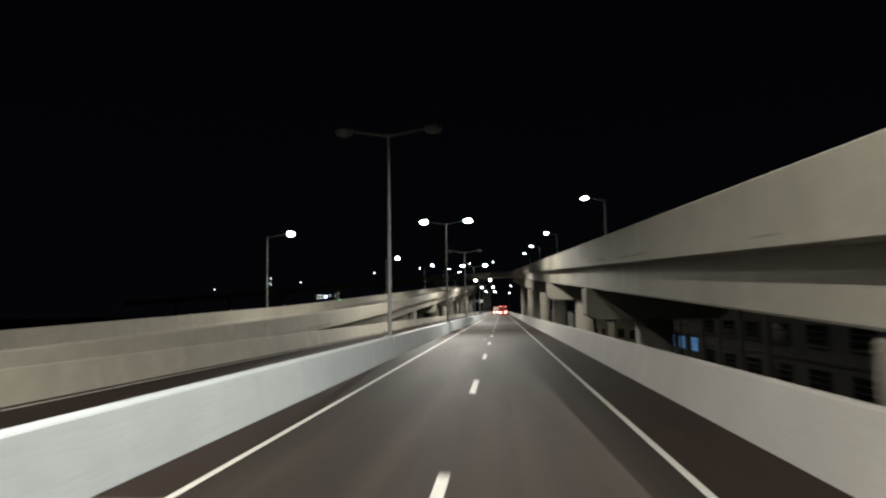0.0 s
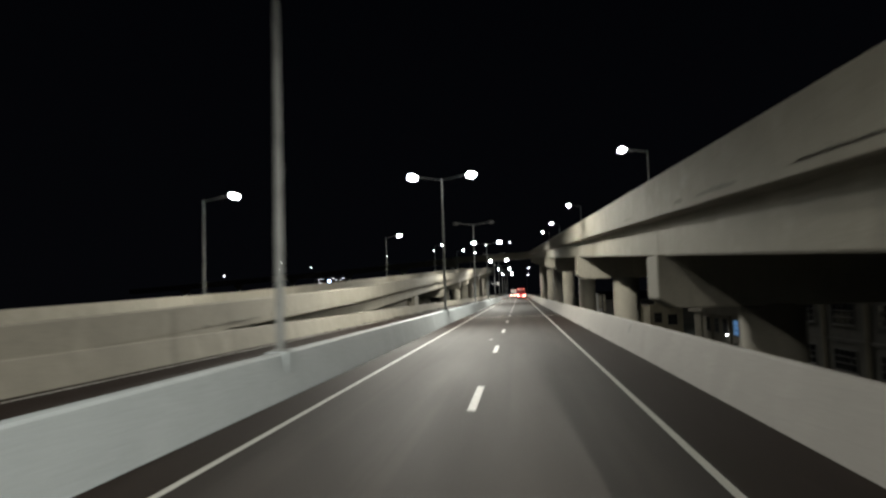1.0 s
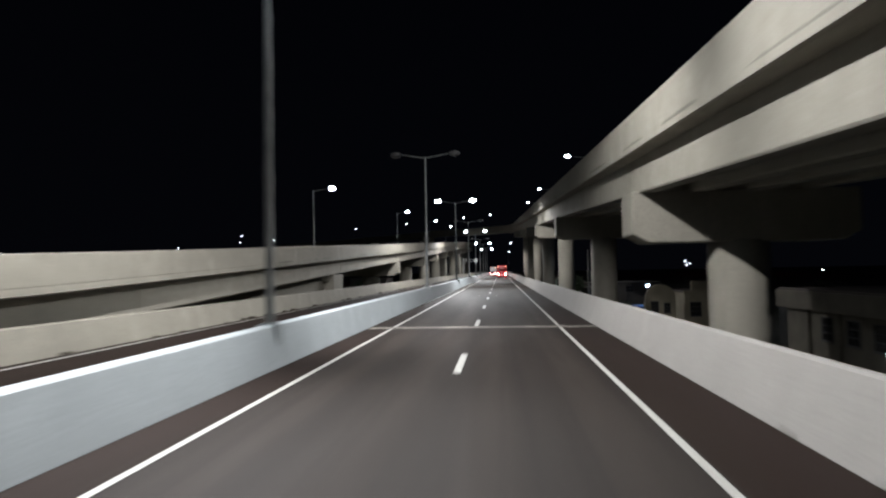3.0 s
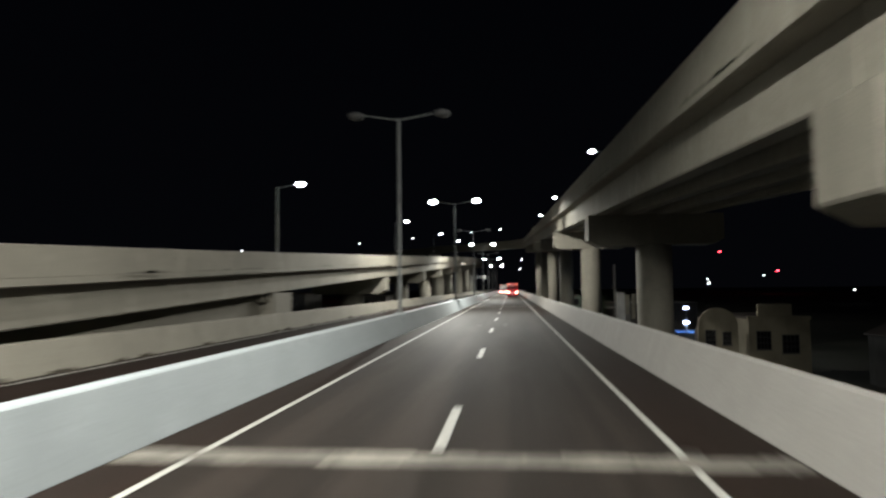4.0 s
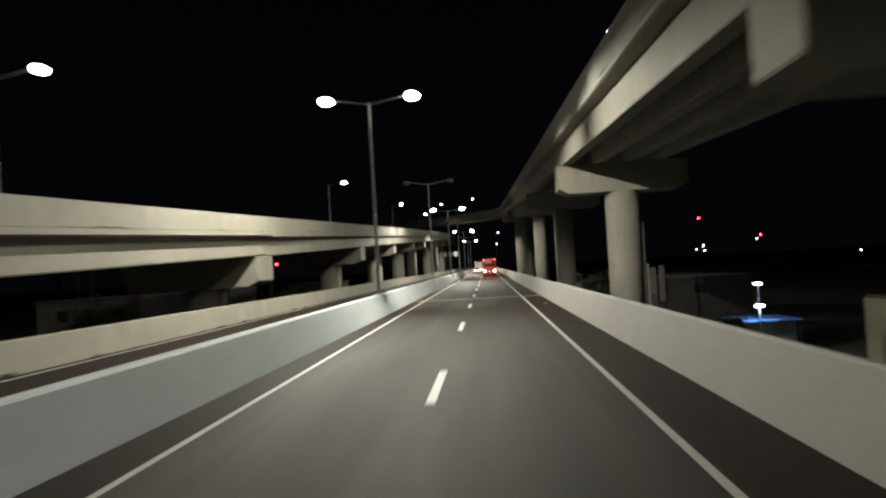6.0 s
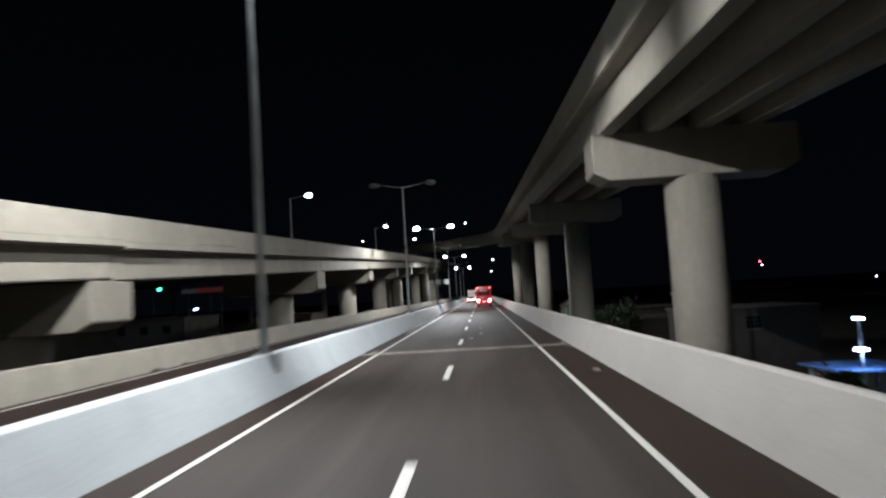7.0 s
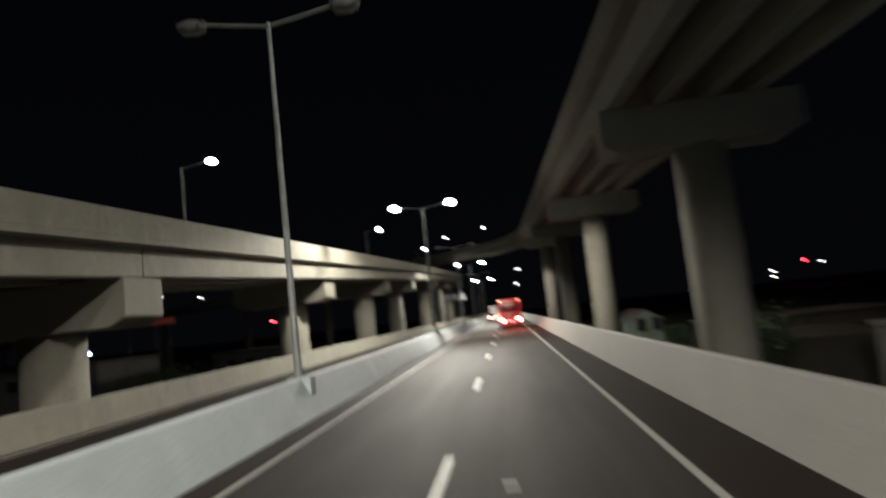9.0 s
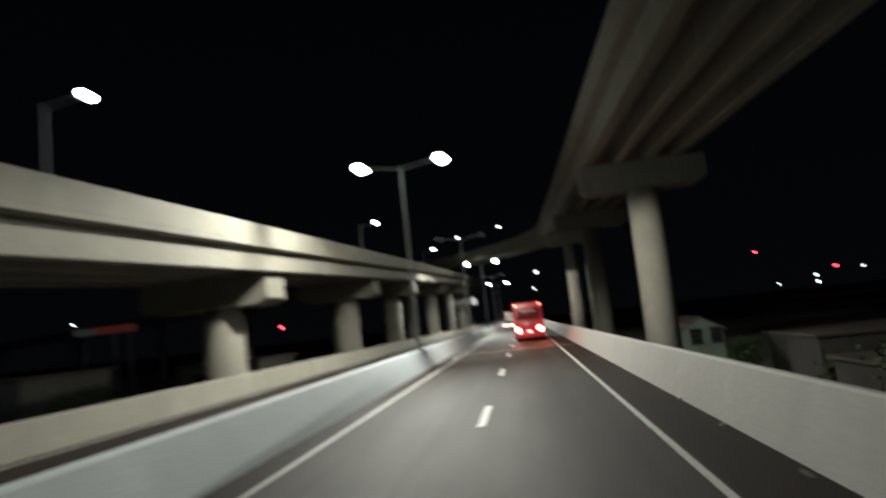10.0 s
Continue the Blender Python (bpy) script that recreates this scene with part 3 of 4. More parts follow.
# ---- sign gantry over the opposite carriageway ----
def gantry(y):
    ob = empty("sign_gantry", (-12.75, y, 0.0), "steel cantilever sign gantry over the opposite carriageway", "gantry")
    part("post", cyl(bmesh.new(), (0, 0, -1.3), (0, 0, 6.6), 0.17, 0.14, 14), M_STEEL, ob)
    for z in (5.7, 6.4):
        part("beam", cyl(bmesh.new(), (0, 0, z), (5.0, 0, z), 0.08, seg=10), M_STEEL, ob)
    for k in range(5):
        x = 0.6 + k
        part("brace", cyl(bmesh.new(), (x, 0, 5.7), (x + 0.5, 0, 6.4), 0.04, seg=8), M_STEEL, ob)
    sign = part("sign_panel", box(bmesh.new(), (4.2, -0.10, 5.3), (5.3, -0.04, 6.7), 0.01), M_STEEL, ob, "back of a grey sign panel")
    part("sign_rib", box(bmesh.new(), (4.3, -0.16, 5.95), (5.2, -0.10, 6.05)), M_STEEL, sign)


gantry(300.0)


# ---- buildings beside the road ----
def wall_build(base):
    def build(nt, b):
        big = noise_node(nt, 0.4, 5)
        streak = noise_node(nt, 1.5, 4, 0.7, (1, 1, 0.15))
        c = mix(nt, big, base, tuple(v * 0.7 for v in base), 0.4, 0.7)
        c = mix(nt, streak, c, tuple(v * 0.5 for v in base), 0.55, 0.85)
        nt.links.new(c, b.inputs["Base Color"])
    return build


M_WALL = mat("dirty cream render", wall_build((0.1732, 0.1558, 0.1212)), rough=0.9)
M_WALL_CREAM = mat("cream painted wall", wall_build((0.3404, 0.3034, 0.2294)), rough=0.9)
M_WALL_GREY = mat("grey render", wall_build((0.1154, 0.1097, 0.101)), rough=0.9)
M_WALL_WHITE = mat("whitewashed wall", wall_build((0.3579, 0.3463, 0.3232)), rough=0.9)
M_WALL_GREEN = mat("pale green render", wall_build((0.1732, 0.2193, 0.1789)), rough=0.9)
M_WALL_DARK = mat("soot-dark render", wall_build((0.055, 0.050, 0.045)), rough=0.9)
M_ROOF = mat("rusty roof sheet", wall_build((0.0924, 0.0693, 0.0577)), rough=0.7)
M_FRAME = mat("dark window frame", color=(0.05, 0.05, 0.05), rough=0.6)


def curtain_build(nt, b):
    f = noise_node(nt, 2.2, 4, 0.6, (1, 1, 0.35))
    c = mix(nt, f, (0.04, 0.15, 0.40), (0.22, 0.50, 0.95), 0.35, 0.7)
    nt.links.new(c, b.inputs["Emission Color"])
    b.inputs["Emission Strength"].default_value = 0.38


M_BLUEWIN = mat("lit bluish curtain", curtain_build, color=(0.3, 0.4, 0.5))
M_WHITEWIN = emit("lit white window", (0.7, 0.9, 1.0), 1.6)
M_TARP = mat("blue tarpaulin", color=(0.10, 0.20, 0.45), rough=0.6)


def window(ob, axis, at, a, b, z0, z1, lit=None):
    """A window on the face x = at (axis 'x', looking to -x) or y = at (axis 'y', looking to -y), from a to b."""
    def slab(u0, u1, v0, v1, d0, d1):
        return box(bmesh.new(), (at - d1, u0, v0), (at - d0, u1, v1)) if axis == "x" else box(bmesh.new(), (u0, at - d1, v0), (u1, at - d0, v1))
    w = part("window", slab(a, b, z0, z1, -0.02, 0.02), lit or M_GLASS, ob)
    for u0, u1, v0, v1 in ((a - 0.07, a, z0 - 0.07, z1 + 0.07), (b, b + 0.07, z0 - 0.07, z1 + 0.07), (a, b, z1, z1 + 0.07), (a, b, z0 - 0.07, z0)):
        part("frame", slab(u0, u1, v0, v1, -0.02, 0.06), M_FRAME, w)
    n = 2
    for k in range(1, n + 1):
        z = z0 + (z1 - z0) * k / (n + 1)
        part("glazing_bar", slab(a, b, z - 0.025, z + 0.025, 0.02, 0.045), M_FRAME, w)
    for k in range(1, 4):
        u = a + (b - a) * k / 4
        part("window_bar", slab(u - 0.018, u + 0.018, z0, z1, 0.045, 0.065), M_FRAME, w)
    part("sill", slab(a - 0.12, b + 0.12, z0 - 0.15, z0 - 0.07, -0.02, 0.14), M_WALL_GREY, w)


def block(label, x0, x1, y0, y1, top, material, category="building", name="building"):
    ob = empty(name, (0, 0, 0), label, category)
    part("wall", box(bmesh.new(), (x0, y0, GROUND - 0.2), (x1, y1, top), 0.03), material, ob)
    return ob


# long low building with a pale fascia and three lit windows
ob = block("long low rendered building with lit bluish windows", 23.6, 34.0, 70.6, 106.0, -0.25, M_WALL)
part("fascia", box(bmesh.new(), (23.0, 70.2, -1.0), (34.4, 106.6, 0.35), 0.03), M_WALL, ob, "pale painted roof fascia")
part("roof", box(bmesh.new(), (23.2, 70.4, 0.35), (34.2, 106.4, 0.5)), M_ROOF, ob)
for a, b, lit in ((78.6, 81.2, True), (84.1, 86.6, True), (88.7, 90.3, True), (92.5, 93.9, False), (95.6, 97.0, False), (99.0, 100.4, False), (72.4, 75.0, False)):
    window(ob, "x", 23.6, a, b, -3.0, -1.45, M_BLUEWIN if lit else None)
for y in (77.0, 82.6, 87.6, 91.4, 98.0, 102.4):
    part("pilaster", box(bmesh.new(), (23.45, y - 0.18, GROUND), (23.62, y + 0.18, -1.0)), M_WALL, ob)

# white lamp on its wall
ob = empty("wall_lamp", (23.3, 91.9, -3.1), "small white wall lamp beside a window, lit", "lamp")
part("bracket", cyl(bmesh.new(), (0.3, 0, 0.1), (0, 0, 0.1), 0.02, seg=8), M_DARKSTEEL, ob)
bm = bmesh.new()
bmesh.ops.create_uvsphere(bm, u_segments=12, v_segments=8, radius=0.11)
part("globe", bm, emit("white wall lamp", (0.95, 1.0, 1.0), 14.0), ob)

# dark utility pole in front of it
ob = empty("pole", (20.0, 72.2, GROUND), "dark utility pole in front of a low building", "pole")
part("shaft", cyl(bmesh.new(), (0, 0, -0.2), (0, 0, 8.2), 0.17, 0.12, 14), M_DARKSTEEL, ob)
part("crossarm", box(bmesh.new(), (-0.7, -0.06, 7.7), (0.7, 0.06, 7.82), 0.01), M_DARKSTEEL, ob)

# two-storey block with rows of dark windows
ob = block("two-storey grey building with rows of dark windows", 21.6, 36.0, 34.0, 70.0, 2.0, M_WALL_GREY)
part("parapet", box(bmesh.new(), (21.45, 33.8, 2.0), (36.2, 70.2, 2.5), 0.02), M_WALL_GREY, ob)
part("floor_band", box(bmesh.new(), (21.5, 33.9, -1.55), (21.62, 70.1, -1.35), 0.01), M_WALL_GREY, ob)
for r in range(3):
    for k in range(6):
        y = 38.2 + 5.6 * k
        window(ob, "x", 21.6, y, y + 2.9, -6.3 + 2.95 * r, -5.0 + 2.95 * r)
for y in (70.0, 64.9, 59.3, 53.7):
    part("pilaster", box(bmesh.new(), (21.42, y - 0.35, GROUND), (21.62, y - 0.05, 2.0), 0.01), M_WALL, ob)

# house with a stepped gable, and a small house with an arched front
ob = block("cream house with a stepped gable wall", 23.4, 28.9, 134.0, 145.0, -0.95, M_WALL_CREAM, "house", "house")
part("gable_step", box(bmesh.new(), (23.3, 133.92, -1.0), (29.0, 134.28, -0.65), 0.02), M_WALL_CREAM, ob)
part("stepped_gable", box(bmesh.new(), (24.2, 133.9, -0.7), (27.3, 134.3, 0.5), 0.12), M_WALL_CREAM, ob)
part("roof", box(bmesh.new(), (23.5, 134.4, -0.95), (28.8, 144.8, -0.75)), M_ROOF, ob)
window(ob, "y", 134.0, 24.1, 25.3, -3.7, -2.1)
window(ob, "y", 134.0, 26.4, 27.8, -4.05, -2.45)


def gabled_house(label, x0, x1, y0, y1, eaves, ridge, material):
    ob = block(label, x0, x1, y0, y1, eaves, material, "house", "house")
    xm = (x0 + x1) / 2
    bm = bmesh.new()
    ring = [[bm.verts.new((x, y, z)) for x, z in ((x0, eaves), (x1, eaves), (xm, ridge))] for y in (y0, y1)]
    bm.faces.new(ring[0])
    bm.faces.new(ring[1][::-1])
    for i in range(3):
        bm.faces.new((ring[0][i], ring[1][i], ring[1][(i + 1) % 3], ring[0][(i + 1) % 3]))
    part("gable", bm, material, ob)
    for s, xe in ((-1, x0), (1, x1)):
        bm = bmesh.new()
        e = 0.3
        slope = (ridge - eaves) / (xm - x0)
        lo = (xe + s * e, eaves - e * slope)
        pts = [(lo[0], lo[1] + 0.02), (xm, ridge + 0.02), (xm, ridge + 0.16), (lo[0], lo[1] + 0.16)]
        ring = [[bm.verts.new((x, y, z)) for x, z in pts] for y in (y0 - 0.25, y1 + 0.25)]
        for i in range(4):
            bm.faces.new((ring[0][i], ring[0][(i + 1) % 4], ring[1][(i + 1) % 4], ring[1][i]))
        bm.faces.new(ring[0])
        bm.faces.new(ring[1])
        bmesh.ops.recalc_face_normals(bm, faces=bm.faces)
        part("roof", bm, M_ROOF, ob)
    return ob


ob = empty("house", (20.28, 133.0, GROUND), "small cream house with a rounded arched front", "house")
outline = [(-1.8, -0.2), (1.8, -0.2), (1.8, 6.0)] + [(1.8 * math.cos(i * math.pi / 14), 6.0 + 1.7 * math.sin(i * math.pi / 14)) for i in range(1, 14)] + [(-1.8, 6.0)]
for name, y0, y1, k, m in (("front_wall", 0.0, 0.3, 1.0, M_WALL_CREAM), ("vault", 0.28, 2.2, 0.86, M_ROOF)):
    bm = bmesh.new()
    ring = [[bm.verts.new((x * k, y, z * k if z > 0 else z)) for x, z in outline] for y in (y0, y1)]
    n = len(outline)
    for i in range(n):
        bm.faces.new((ring[0][i], ring[0][(i + 1) % n], ring[1][(i + 1) % n], ring[1][i]))
    bm.faces.new(ring[0])
    bm.faces.new(ring[1])
    bmesh.ops.recalc_face_normals(bm, faces=bm.faces)
    part(name, bm, m, ob)
window(ob, "y", 0.0, -1.1, -0.3, 4.3, 5.6)
window(ob, "y", 0.0, 0.45, 1.1, 4.3, 5.4)
ob = gabled_house("low rendered house under a rusty sheet roof", 36.0, 44.0, 128.0, 138.0, -2.6, -0.6, M_WALL_GREY)
window(ob, "y", 128.0, 37.6, 39.2, -5.0, -3.6)

# roadside shed under a lamp, with a blue tarpaulin
ob = block("small shed with a blue tarpaulin lit by a lamp", 25.4, 30.0, 168.4, 173.0, -4.6, M_WALL_WHITE, "shed", "shed")
part("tarpaulin", box(bmesh.new(), (24.8, 167.8, -4.6), (30.4, 173.4, -4.45), 0.03), M_TARP, ob)
for x in (25.0, 27.5, 30.2):
    part("post", box(bmesh.new(), (x - 0.06, 167.9, GROUND), (x + 0.06, 168.02, -4.6)), M_DARKSTEEL, ob)
M_FLOOD = emit("bluish floodlight", (0.55, 0.75, 1.0), 60.0)
ob = empty("shed_lamp", (26.4, 167.6, GROUND), "bright bluish floodlight on a short pole by the shed", "lamp")
part("pole", cyl(bmesh.new(), (0, 0, 0), (0, 0, 4.4), 0.05, seg=10), M_STEEL, ob)
part("lamp_head", box(bmesh.new(), (-0.35, -0.15, 4.4), (0.35, 0.15, 4.55), 0.03), M_FLOOD, ob)
part("upper_pole", cyl(bmesh.new(), (0, 0, 4.55), (0, 0, 6.5), 0.04, seg=10), M_STEEL, ob)
part("upper_lamp_head", box(bmesh.new(), (-0.3, -0.13, 6.5), (0.3, 0.13, 6.63), 0.03), M_FLOOD, ob)
d = bpy.data.lights.new("shed_light", "POINT")
d.energy, d.color, d.shadow_soft_size = 260.0, (0.45, 0.65, 1.0), 0.15
new("shed_light", d).matrix_basis = pose(26.4, 167.3, GROUND + 4.25)

# white gate pillar, pale pole and a house with one lit window
ob = empty("wall_pillar", (20.0, 185.2, GROUND), "tall whitewashed wall pillar beside a dark house", "pillar")
part("shaft", box(bmesh.new(), (-0.65, -0.4, -0.1), (0.65, 0.4, 8.6), 0.06), M_WALL_WHITE, ob)
part("coping", box(bmesh.new(), (-0.72, -0.47, 8.6), (0.72, 0.47, 8.75), 0.03), M_WALL_WHITE, ob)
part("wall_stub", box(bmesh.new(), (0.64, -0.2, 5.0), (1.5, 0.2, 8.3), 0.08), M_WALL, ob, "broken stub of cream wall")
part("wall_stub", box(bmesh.new(), (1.9, -0.2, 4.2), (2.5, 0.2, 8.5), 0.1), M_WALL, ob, "broken stub of cream wall")
ob = empty("pole", (16.7, 170.0, GROUND), "tall pale concrete utility pole", "pole")
part("shaft", cyl(bmesh.new(), (0, 0, -0.2), (0, 0, 13.1), 0.16, 0.11, 14), M_WALL_GREY, ob)
ob = block("dark rendered house with one lit window", 21.7, 33.0, 186.0, 196.0, -0.9, M_WALL_DARK, "house", "house")
part("parapet", box(bmesh.new(), (21.5, 185.8, -0.9), (33.2, 196.2, -0.6), 0.02), M_WALL_DARK, ob)
window(ob, "y", 186.0, 22.1, 22.5, -1.9, -1.3, M_WHITEWIN)
window(ob, "y", 186.0, 26.2, 27.6, -2.6, -1.4)
ob = gabled_house("pale green house with an arched front", 16.6, 20.8, 243.0, 252.0, -1.0, 0.2, M_WALL_GREEN)
window(ob, "y", 243.0, 17.6, 18.7, -2.4, -0.9)
window(ob, "y", 243.0, 19.6, 20.6, -2.4, -0.9)
ob = block("long low wall of a yard building", 22.6, 40.0, 226.0, 236.0, -1.6, M_WALL_DARK)
part("roof", box(bmesh.new(), (22.3, 225.7, -1.6), (40.3, 236.3, -1.4), 0.02), M_ROOF, ob)
for k in range(4):
    window(ob, "y", 226.0, 24.5 + 3.8 * k, 26.0 + 3.8 * k, -4.4, -3.0)
ob = block("dark low building among trees", 20.0, 30.0, 208.0, 218.0, -2.4, M_WALL_DARK)
part("roof", box(bmesh.new(), (19.7, 207.7, -2.4), (30.3, 218.3, -2.2), 0.02), M_ROOF, ob)


# ---- trees ----
def leaf_build(nt, b):
    info = nt.nodes.new("ShaderNodeNewGeometry")
    c = mix(nt, info.outputs["Random Per Island"], (0.026, 0.048, 0.018), (0.050, 0.078, 0.028))
    nt.links.new(c, b.inputs["Base Color"])


M_LEAF = mat("leaves", leaf_build, rough=0.7)
M_BARK = mat("bark", wall_build((0.1184, 0.0888, 0.0666)), rough=0.95)


def tree(x, y, height, spread, seed, label):
    rng = random.Random(seed)
    ob = empty("tree", (x, y, GROUND), label, "tree", "roadside trees")
    bm = cyl(bmesh.new(), (0, 0, -0.2), (0.15, 0.1, height * 0.55), 0.24, 0.13, 10)
    tips = []
    for k in range(9):
        a = k * 2.4 + rng.random()
        z0 = height * (0.3 + 0.03 * k)
        tip = Vector((math.cos(a) * spread * rng.uniform(0.4, 0.85), math.sin(a) * spread * rng.uniform(0.4, 0.85), height * rng.uniform(0.55, 0.92)))
        cyl(bm, (0.08, 0.05, z0), tip, 0.08, 0.025, 6)
        tips.append(tip)
    part("trunk", bm, M_BARK, ob)
    verts, faces = [], []
    for k in range(1500):
        c = rng.choice(tips)
        p = c + Vector([rng.gauss(0, 1) for _ in range(3)]) * spread * 0.27
        p.z = max(p.z, height * 0.28)
        u = Vector([rng.gauss(0, 1) for _ in range(3)]).normalized()
        v = u.orthogonal().normalized()
        r = rng.uniform(0.12, 0.26)
        i = len(verts)
        verts += [p - u * r, p + v * r * 0.5, p + u * r, p - v * r * 0.5]
        faces.append((i, i + 1, i + 2, i + 3))
    me = bpy.data.meshes.new("crown")
    me.from_pydata([tuple(v) for v in verts], [], faces)
    me.materials.append(M_LEAF)
    crown = new("crown", me)
    crown.parent = ob


tree(17.8, 203.0, 7.6, 2.4, 3, "bushy green tree behind the barrier")
tree(21.6, 240.0, 5.6, 1.3, 4, "bushy green tree beside a pale green house")
tree(22.5, 221.5, 4.6, 1.6, 5, "low spreading dark green tree")
tree(21.2, 160.6, 4.3, 1.1, 6, "small leafy tree beside a shed")
tree(33.0, 118.0, 8.0, 2.8, 7, "dark leafy tree behind the houses")
def hedge(x0, x1, y0, y1, top, seed, label):
    rng = random.Random(seed)
    verts, faces = [], []
    for k in range(1400):
        p = Vector((rng.uniform(x0, x1), rng.uniform(y0, y1), 0))
        p.z = rng.uniform(0.0, top + 0.25 * noise.noise(Vector((p.x, p.y * 0.7, seed))) - 0.1)
        u = Vector([rng.gauss(0, 1) for _ in range(3)]).normalized()
        v = u.orthogonal().normalized()
        r = rng.uniform(0.10, 0.22)
        i = len(verts)
        verts += [p - u * r, p + v * r * 0.5, p + u * r, p - v * r * 0.5]
        faces.append((i, i + 1, i + 2, i + 3))
    me = bpy.data.meshes.new("hedge")
    me.from_pydata([tuple(v) for v in verts], [], faces)
    me.materials.append(M_LEAF)
    tagged(new("hedge", me), label, "hedge").matrix_basis = pose(0, 0, GROUND)


hedge(22.5, 23.3, 81.6, 88.8, 3.75, 14, "dark clipped hedge along the wall of a low building")
tree(-40.0, 170.0, 7.5, 3.0, 8, "dark leafy tree beyond the viaduct")
tree(-46.0, 150.0, 8.0, 3.2, 9, "dark spreading tree beyond the viaduct")
tree(-38.0, 228.0, 7.0, 3.0, 10, "dark leafy tree beyond the viaduct")
tree(-36.0, 112.0, 6.6, 3.0, 11, "dark low tree beyond the viaduct")

# ---- low buildings and lamps beyond the left viaduct ----
for x0, x1, y0, y1, top, lab in ((-62, -50, 150, 165, -1.0, "low dark house beyond the viaduct"), (-58, -44, 186, 200, 0.5, "two-storey dark house beyond the viaduct"),
                                 (-70, -54, 240, 256, 1.0, "dark rendered building beyond the viaduct"), (-60, -48, 118, 132, -0.5, "low dark house beyond the viaduct"),
                                 (-48, -36, 262, 276, 0.0, "low dark house beyond the viaduct")):
    ob = block(lab, x0, x1, y0, y1, top, M_WALL_GREY, "house", "house")
    part("roof", box(bmesh.new(), (x0 - 0.4, y0 - 0.4, top), (x1 + 0.4, y1 + 0.4, top + 0.25), 0.03), M_ROOF, ob)
    for k in range(3):
        u = x0 + (x1 - x0) * (0.2 + 0.27 * k)
        window(ob, "y", y0, u, u + 1.5, top - 2.6, top - 1.2, None)

M_FAR = emit("distant white lamp", (0.95, 1.0, 1.0), 12.0)
M_FARRED = emit("distant red beacon", (1.0, 0.03, 0.05), 30.0)
M_FARGREEN = emit("distant green signal", (0.1, 1.0, 0.55), 5.0)
M_FARBLUE = emit("distant bluish lamp", (0.4, 0.6, 1.0), 25.0)


def far_lamp(x, y, z, r=0.2, m=None, label="distant white street lamp on a thin pole", base=None):
    base = GROUND if base is None else base
    ob = empty("far_lamp", (x, y, base), label, "street lamp", "distant lamps")
    h = z - base
    part("pole", cyl(bmesh.new(), (0, 0, 0), (0, 0, h), 0.07, 0.04, 8), M_DARKSTEEL, ob)
    part("arm", cyl(bmesh.new(), (0, 0, h - 0.1), (1.2, 0, h), 0.05, 0.04, 8), M_STEEL, ob)
    bm = bmesh.new()
    bmesh.ops.create_uvsphere(bm, u_segments=12, v_segments=8, radius=r, matrix=Matrix.Translation((1.2, 0, h)) @ Matrix.Diagonal((1.4, 1, 0.8, 1)))
    part("lens", bm, m or M_FAR, ob)


for x, y, z in ((-60, 212.4, 6.7), (-60, 215.8, 6.6), (-60, 229.8, 8.0), (-60, 235.5, 8.2), (-53, 189.0, 7.3), (-53, 192.0, 7.2), (-53, 202.8, 7.8),
                (-53, 213.6, 8.1), (-163, 452.0, 22.5), (-141, 452.0, 23.2), (-166, 462.0, 27.0), (-204, 452.0, 19.5)):
    far_lamp(x - 1.2, y, z, 0.075 if y < 300 else 0.26)
for x, y, z, r in ((161, 500, 8.6, 0.28), (170, 410, -0.6, 0.27), (145, 560, 4.5, 0.28), (35.5, 204, -2.0, 0.18), (97.3, 400, 5.3, 0.24), (98.4, 402, 3.1, 0.24)):
    far_lamp(x - 1.2, y, z, r)
far_lamp(-61.2, 222.8, 7.5, 0.28, M_FARBLUE, "distant bluish street lamp on a thin pole")
far_lamp(-46.2, 225.0, 2.5, 0.2, M_FARBLUE, "distant bluish yard lamp on a thin pole")
far_lamp(-61.2, 242.8, 6.7, 0.3, M_FARGREEN, "distant green signal lamp on a thin pole")
far_lamp(-165.2, 607.0, 11.7, 0.7, M_FARRED, "distant red lamp on a thin mast")
for s in (66.0, 88.0, 128.0, 160.0):
    p, side = bend_frame(s)
    far_lamp(p.x + side.x * 8.3, p.y + side.y * 8.3, p.z + 6.5, 0.26, None, "lit street lamp on the parapet of the curved viaduct", p.z)
far_lamp(5.6, 388.0, 15.8, 0.26, None, "distant white street lamp beside the road")
far_lamp(5.8, 452.0, 13.0, 0.26, None, "distant white street lamp beside the road")
far_lamp(313.0, 1079.0, 52.8, 1.0, M_FARRED, "red beacon on a distant tall mast")
far_lamp(294.0, 822.0, 17.9, 0.8, M_FARRED, "red beacon on a distant mast")

ob = empty("billboard", (-60, 266, GROUND), "dim red and grey billboard far beyond the viaduct", "billboard")
part("panel", box(bmesh.new(), (-3, -0.1, 13.7), (3.5, 0.1, 14.8), 0.02), emit("lit red sign", (0.8, 0.16, 0.10), 0.03), ob)
part("side_panel", box(bmesh.new(), (-6.5, -0.08, 13.7), (-3.01, 0.08, 14.7), 0.02), emit("lit grey sign", (0.4, 0.4, 0.42), 0.03), ob)
for x in (-5, 0, 2.5):
    part("leg", cyl(bmesh.new(), (x, 0.1, -0.2), (x, 0.1, 13.7), 0.15, seg=10), M_DARKSTEEL, ob)

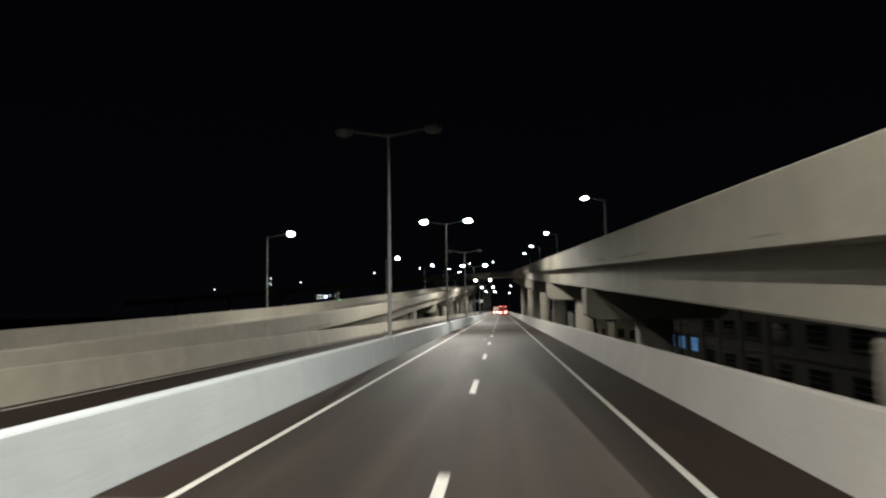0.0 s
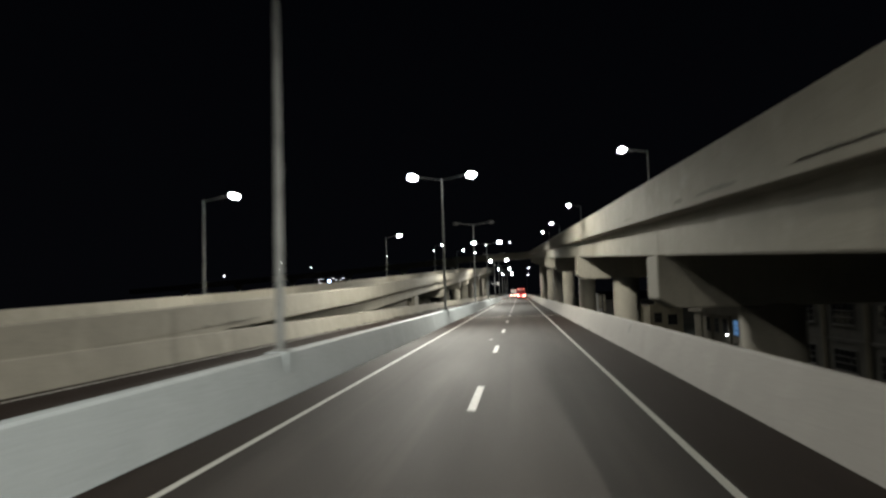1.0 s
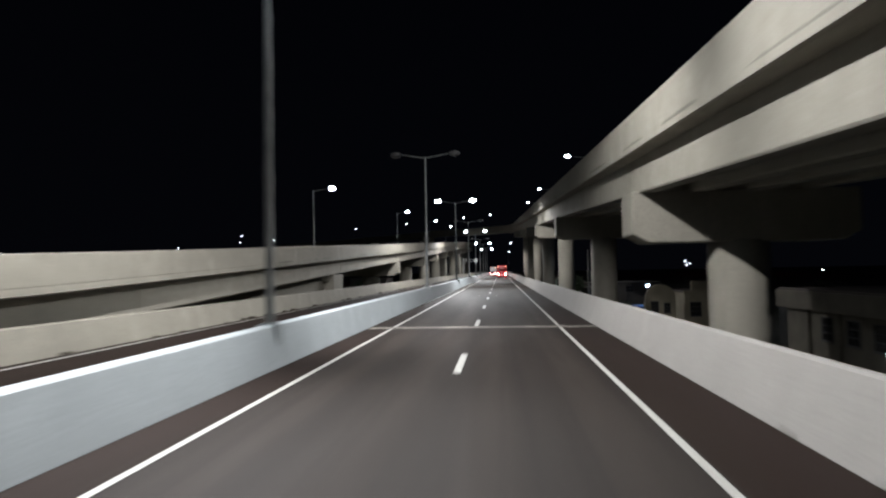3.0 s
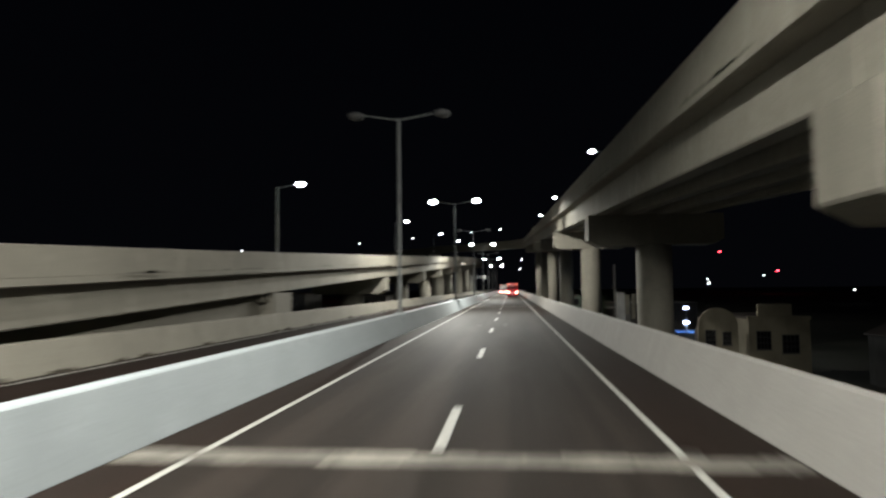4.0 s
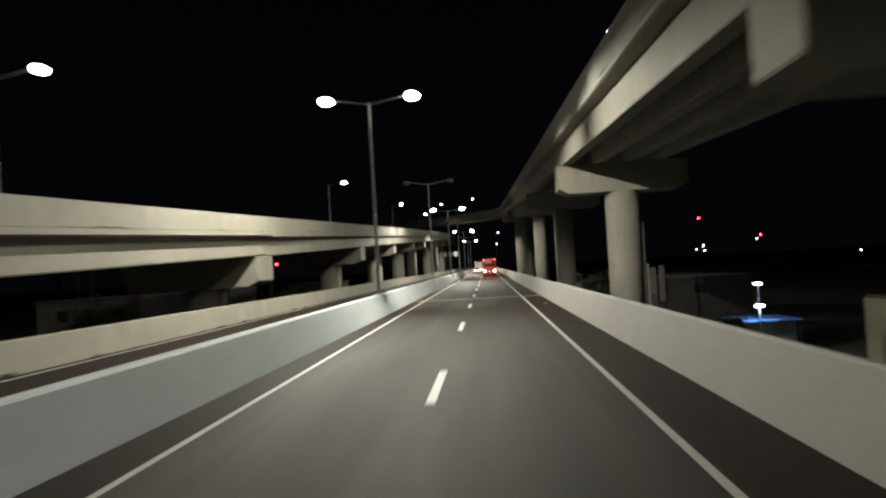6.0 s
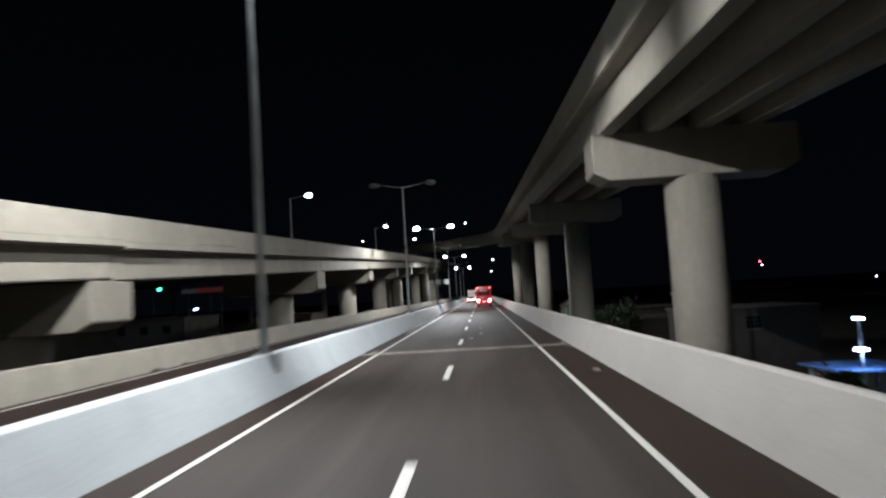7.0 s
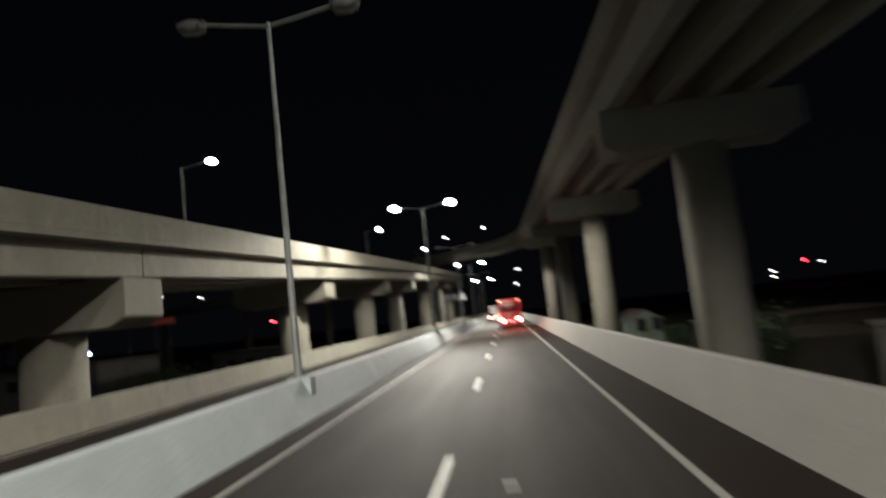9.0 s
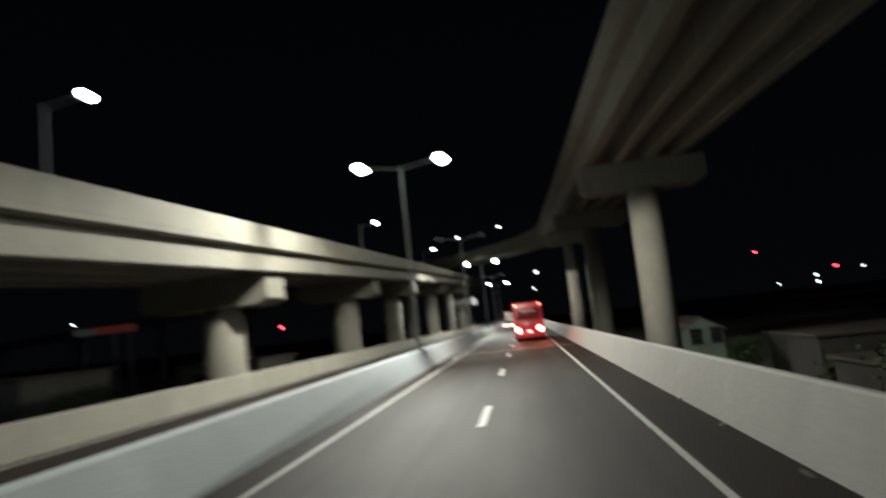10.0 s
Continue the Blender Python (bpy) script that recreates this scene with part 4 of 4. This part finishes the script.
# ---- worn paint marks and a lump of mortar on the asphalt ----
bm = box(bmesh.new(), (-0.10, -0.08, 0.004), (0.10, 0.08, 0.007))
fleck = tagged(part("paint_fleck", bm, M_LINE), "small worn white paint mark on the asphalt", "road marking", "worn paint marks")
fleck.matrix_basis = pose(-0.46, 49.3, 0, 0, 0, 8)
for x, y, r in ((-0.85, 109.8, -12), (0.69, 110.3, 5), (0.98, 159.3, 3), (0.98, 165.6, -4), (0.45, 156.0, 20), (-0.4, 49.9, 30)):
    copy_thing(fleck, pose(x, y, 0, 0, 0, r))
bm = bmesh.new()
bmesh.ops.create_icosphere(bm, subdivisions=2, radius=0.11)
for v in bm.verts:
    v.co *= 1 + 0.25 * noise.noise(v.co * 9)
    v.co.z = max(v.co.z * 0.5, -0.02)
lump = tagged(part("mortar_lump", bm, M_JOINT), "pale lump of mortar lying on the shoulder", "debris")
lump.matrix_basis = pose(4.15, 140.2, 0.02)
for x, y, r in ((4.42, 182.9, 40), (4.55, 190.0, 110), (4.46, 186.5, 200)):
    copy_thing(lump, pose(x, y, 0.012, 0, 0, r) @ Matrix.Diagonal((0.6, 0.6, 0.6, 1)))

# ---- weeds at the foot of the barrier ----
weed_rng = random.Random(21)
for y in (55.0, 59.1, 61.4):
    bm = bmesh.new()
    for k in range(14):
        a, h = weed_rng.uniform(0, 6.3), weed_rng.uniform(0.06, 0.16)
        lean = Vector((-abs(math.cos(a)) * 0.05, math.sin(a) * 0.07, 0))
        side = Vector((-math.sin(a), math.cos(a), 0)) * 0.006
        p = Vector((weed_rng.uniform(-0.03, 0.0), weed_rng.uniform(-0.04, 0.04), -0.005))
        q = p + lean * 0.5 + Vector((0, 0, h * 0.6))
        bm.faces.new([bm.verts.new(c) for c in (p - side, p + side, q + side * 0.8, q - side * 0.8)])
        bm.faces.new([bm.verts.new(c) for c in (q - side * 0.8, q + side * 0.8, p + lean + Vector((0, 0, h)))])
    weed = tagged(part("weed_tuft", bm, M_LEAF), "small dry weed tuft at the foot of the barrier", "weed", "weeds by the barrier")
    weed.matrix_basis = pose(4.655 + right_edge(y)[0], y, 0.0)

# ---- dull repair patch on the parapet barrier ----
bm = bmesh.new()
box(bm, (-0.004, -0.15, -0.16), (0.012, 0.15, 0.16), 0.003)
M_PATCH = mat("grey mortar patch", concrete((0.26, 0.26, 0.25), (0.20, 0.20, 0.19), 0.3), rough=0.85)
patch = tagged(part("repair_patch", bm, M_PATCH), "dull grey mortar patch on the pale parapet barrier", "repair patch")
patch.matrix_basis = pose(right_edge(43.3)[0] + 4.66 + 0.33 * 0.7475 - 0.002, 43.3, 0.755, 0, math.degrees(math.atan2(0.33, 1.01)), 0)


# ---- dark wet patches beside the expansion joints ----
M_TAR = mat("dark wet tar", color=(0.012, 0.010, 0.009), rough=0.45)
tar_rng = random.Random(5)
for x, y, r in ((4.45, 150.38, 0.16), (4.46, 149.79, 0.13), (4.62, 149.32, 0.2), (4.53, 148.15, 0.16), (-3.73, 150.52, 0.22), (3.5, 79.0, 0.16), (4.56, 78.58, 0.25)):
    bm = bmesh.new()
    ring = [bm.verts.new((math.cos(a) * r * tar_rng.uniform(0.55, 1.15), math.sin(a) * r * 2.0 * tar_rng.uniform(0.55, 1.15), 0.004)) for a in [i * math.pi / 9 for i in range(18)]]
    base = [bm.verts.new((v.co.x, v.co.y, 0.001)) for v in ring]
    bm.faces.new(ring)
    for i in range(18):
        bm.faces.new((base[i], base[(i + 1) % 18], ring[(i + 1) % 18], ring[i]))
    tar = tagged(part("tar_patch", bm, M_TAR), "dark damp tar patch on the shoulder by a joint", "road stain", "tar patches")
    tar.matrix_basis = pose(x, y, 0.0)

# ---- dry dirt swept against the opposite carriageway's barrier ----
M_DIRT = mat("dry dirt", wall_build((0.045, 0.036, 0.026)), rough=0.95)
dirt_rng = random.Random(31)
clods = []
for seed in range(3):
    bm = bmesh.new()
    bmesh.ops.create_icosphere(bm, subdivisions=2, radius=0.16)
    for v in bm.verts:
        v.co *= 1 + 0.5 * noise.noise(v.co * 8 + Vector((seed * 5.0, 0, 0)))
        v.co.y *= 1.7
        v.co.z = max(v.co.z * 0.55, -0.02)
    clod = tagged(part("dirt_clod", bm, M_DIRT), "clod of dry dirt at the foot of the barrier", "debris", "dirt clods by the barrier")
    clod.matrix_basis = pose(-11.82, 84.0 + 3.1 * seed, 0.018)
    clods.append(clod)
for k in range(26):
    size = dirt_rng.uniform(0.5, 1.25)
    copy_thing(clods[k % 3], pose(-11.80 + dirt_rng.uniform(-0.06, 0.12), 60.0 + 3.6 * k + dirt_rng.uniform(-1.4, 1.4), 0.02 * size, 0, 0, dirt_rng.uniform(0, 360)) @ Matrix.Diagonal((size, size, size, 1)))
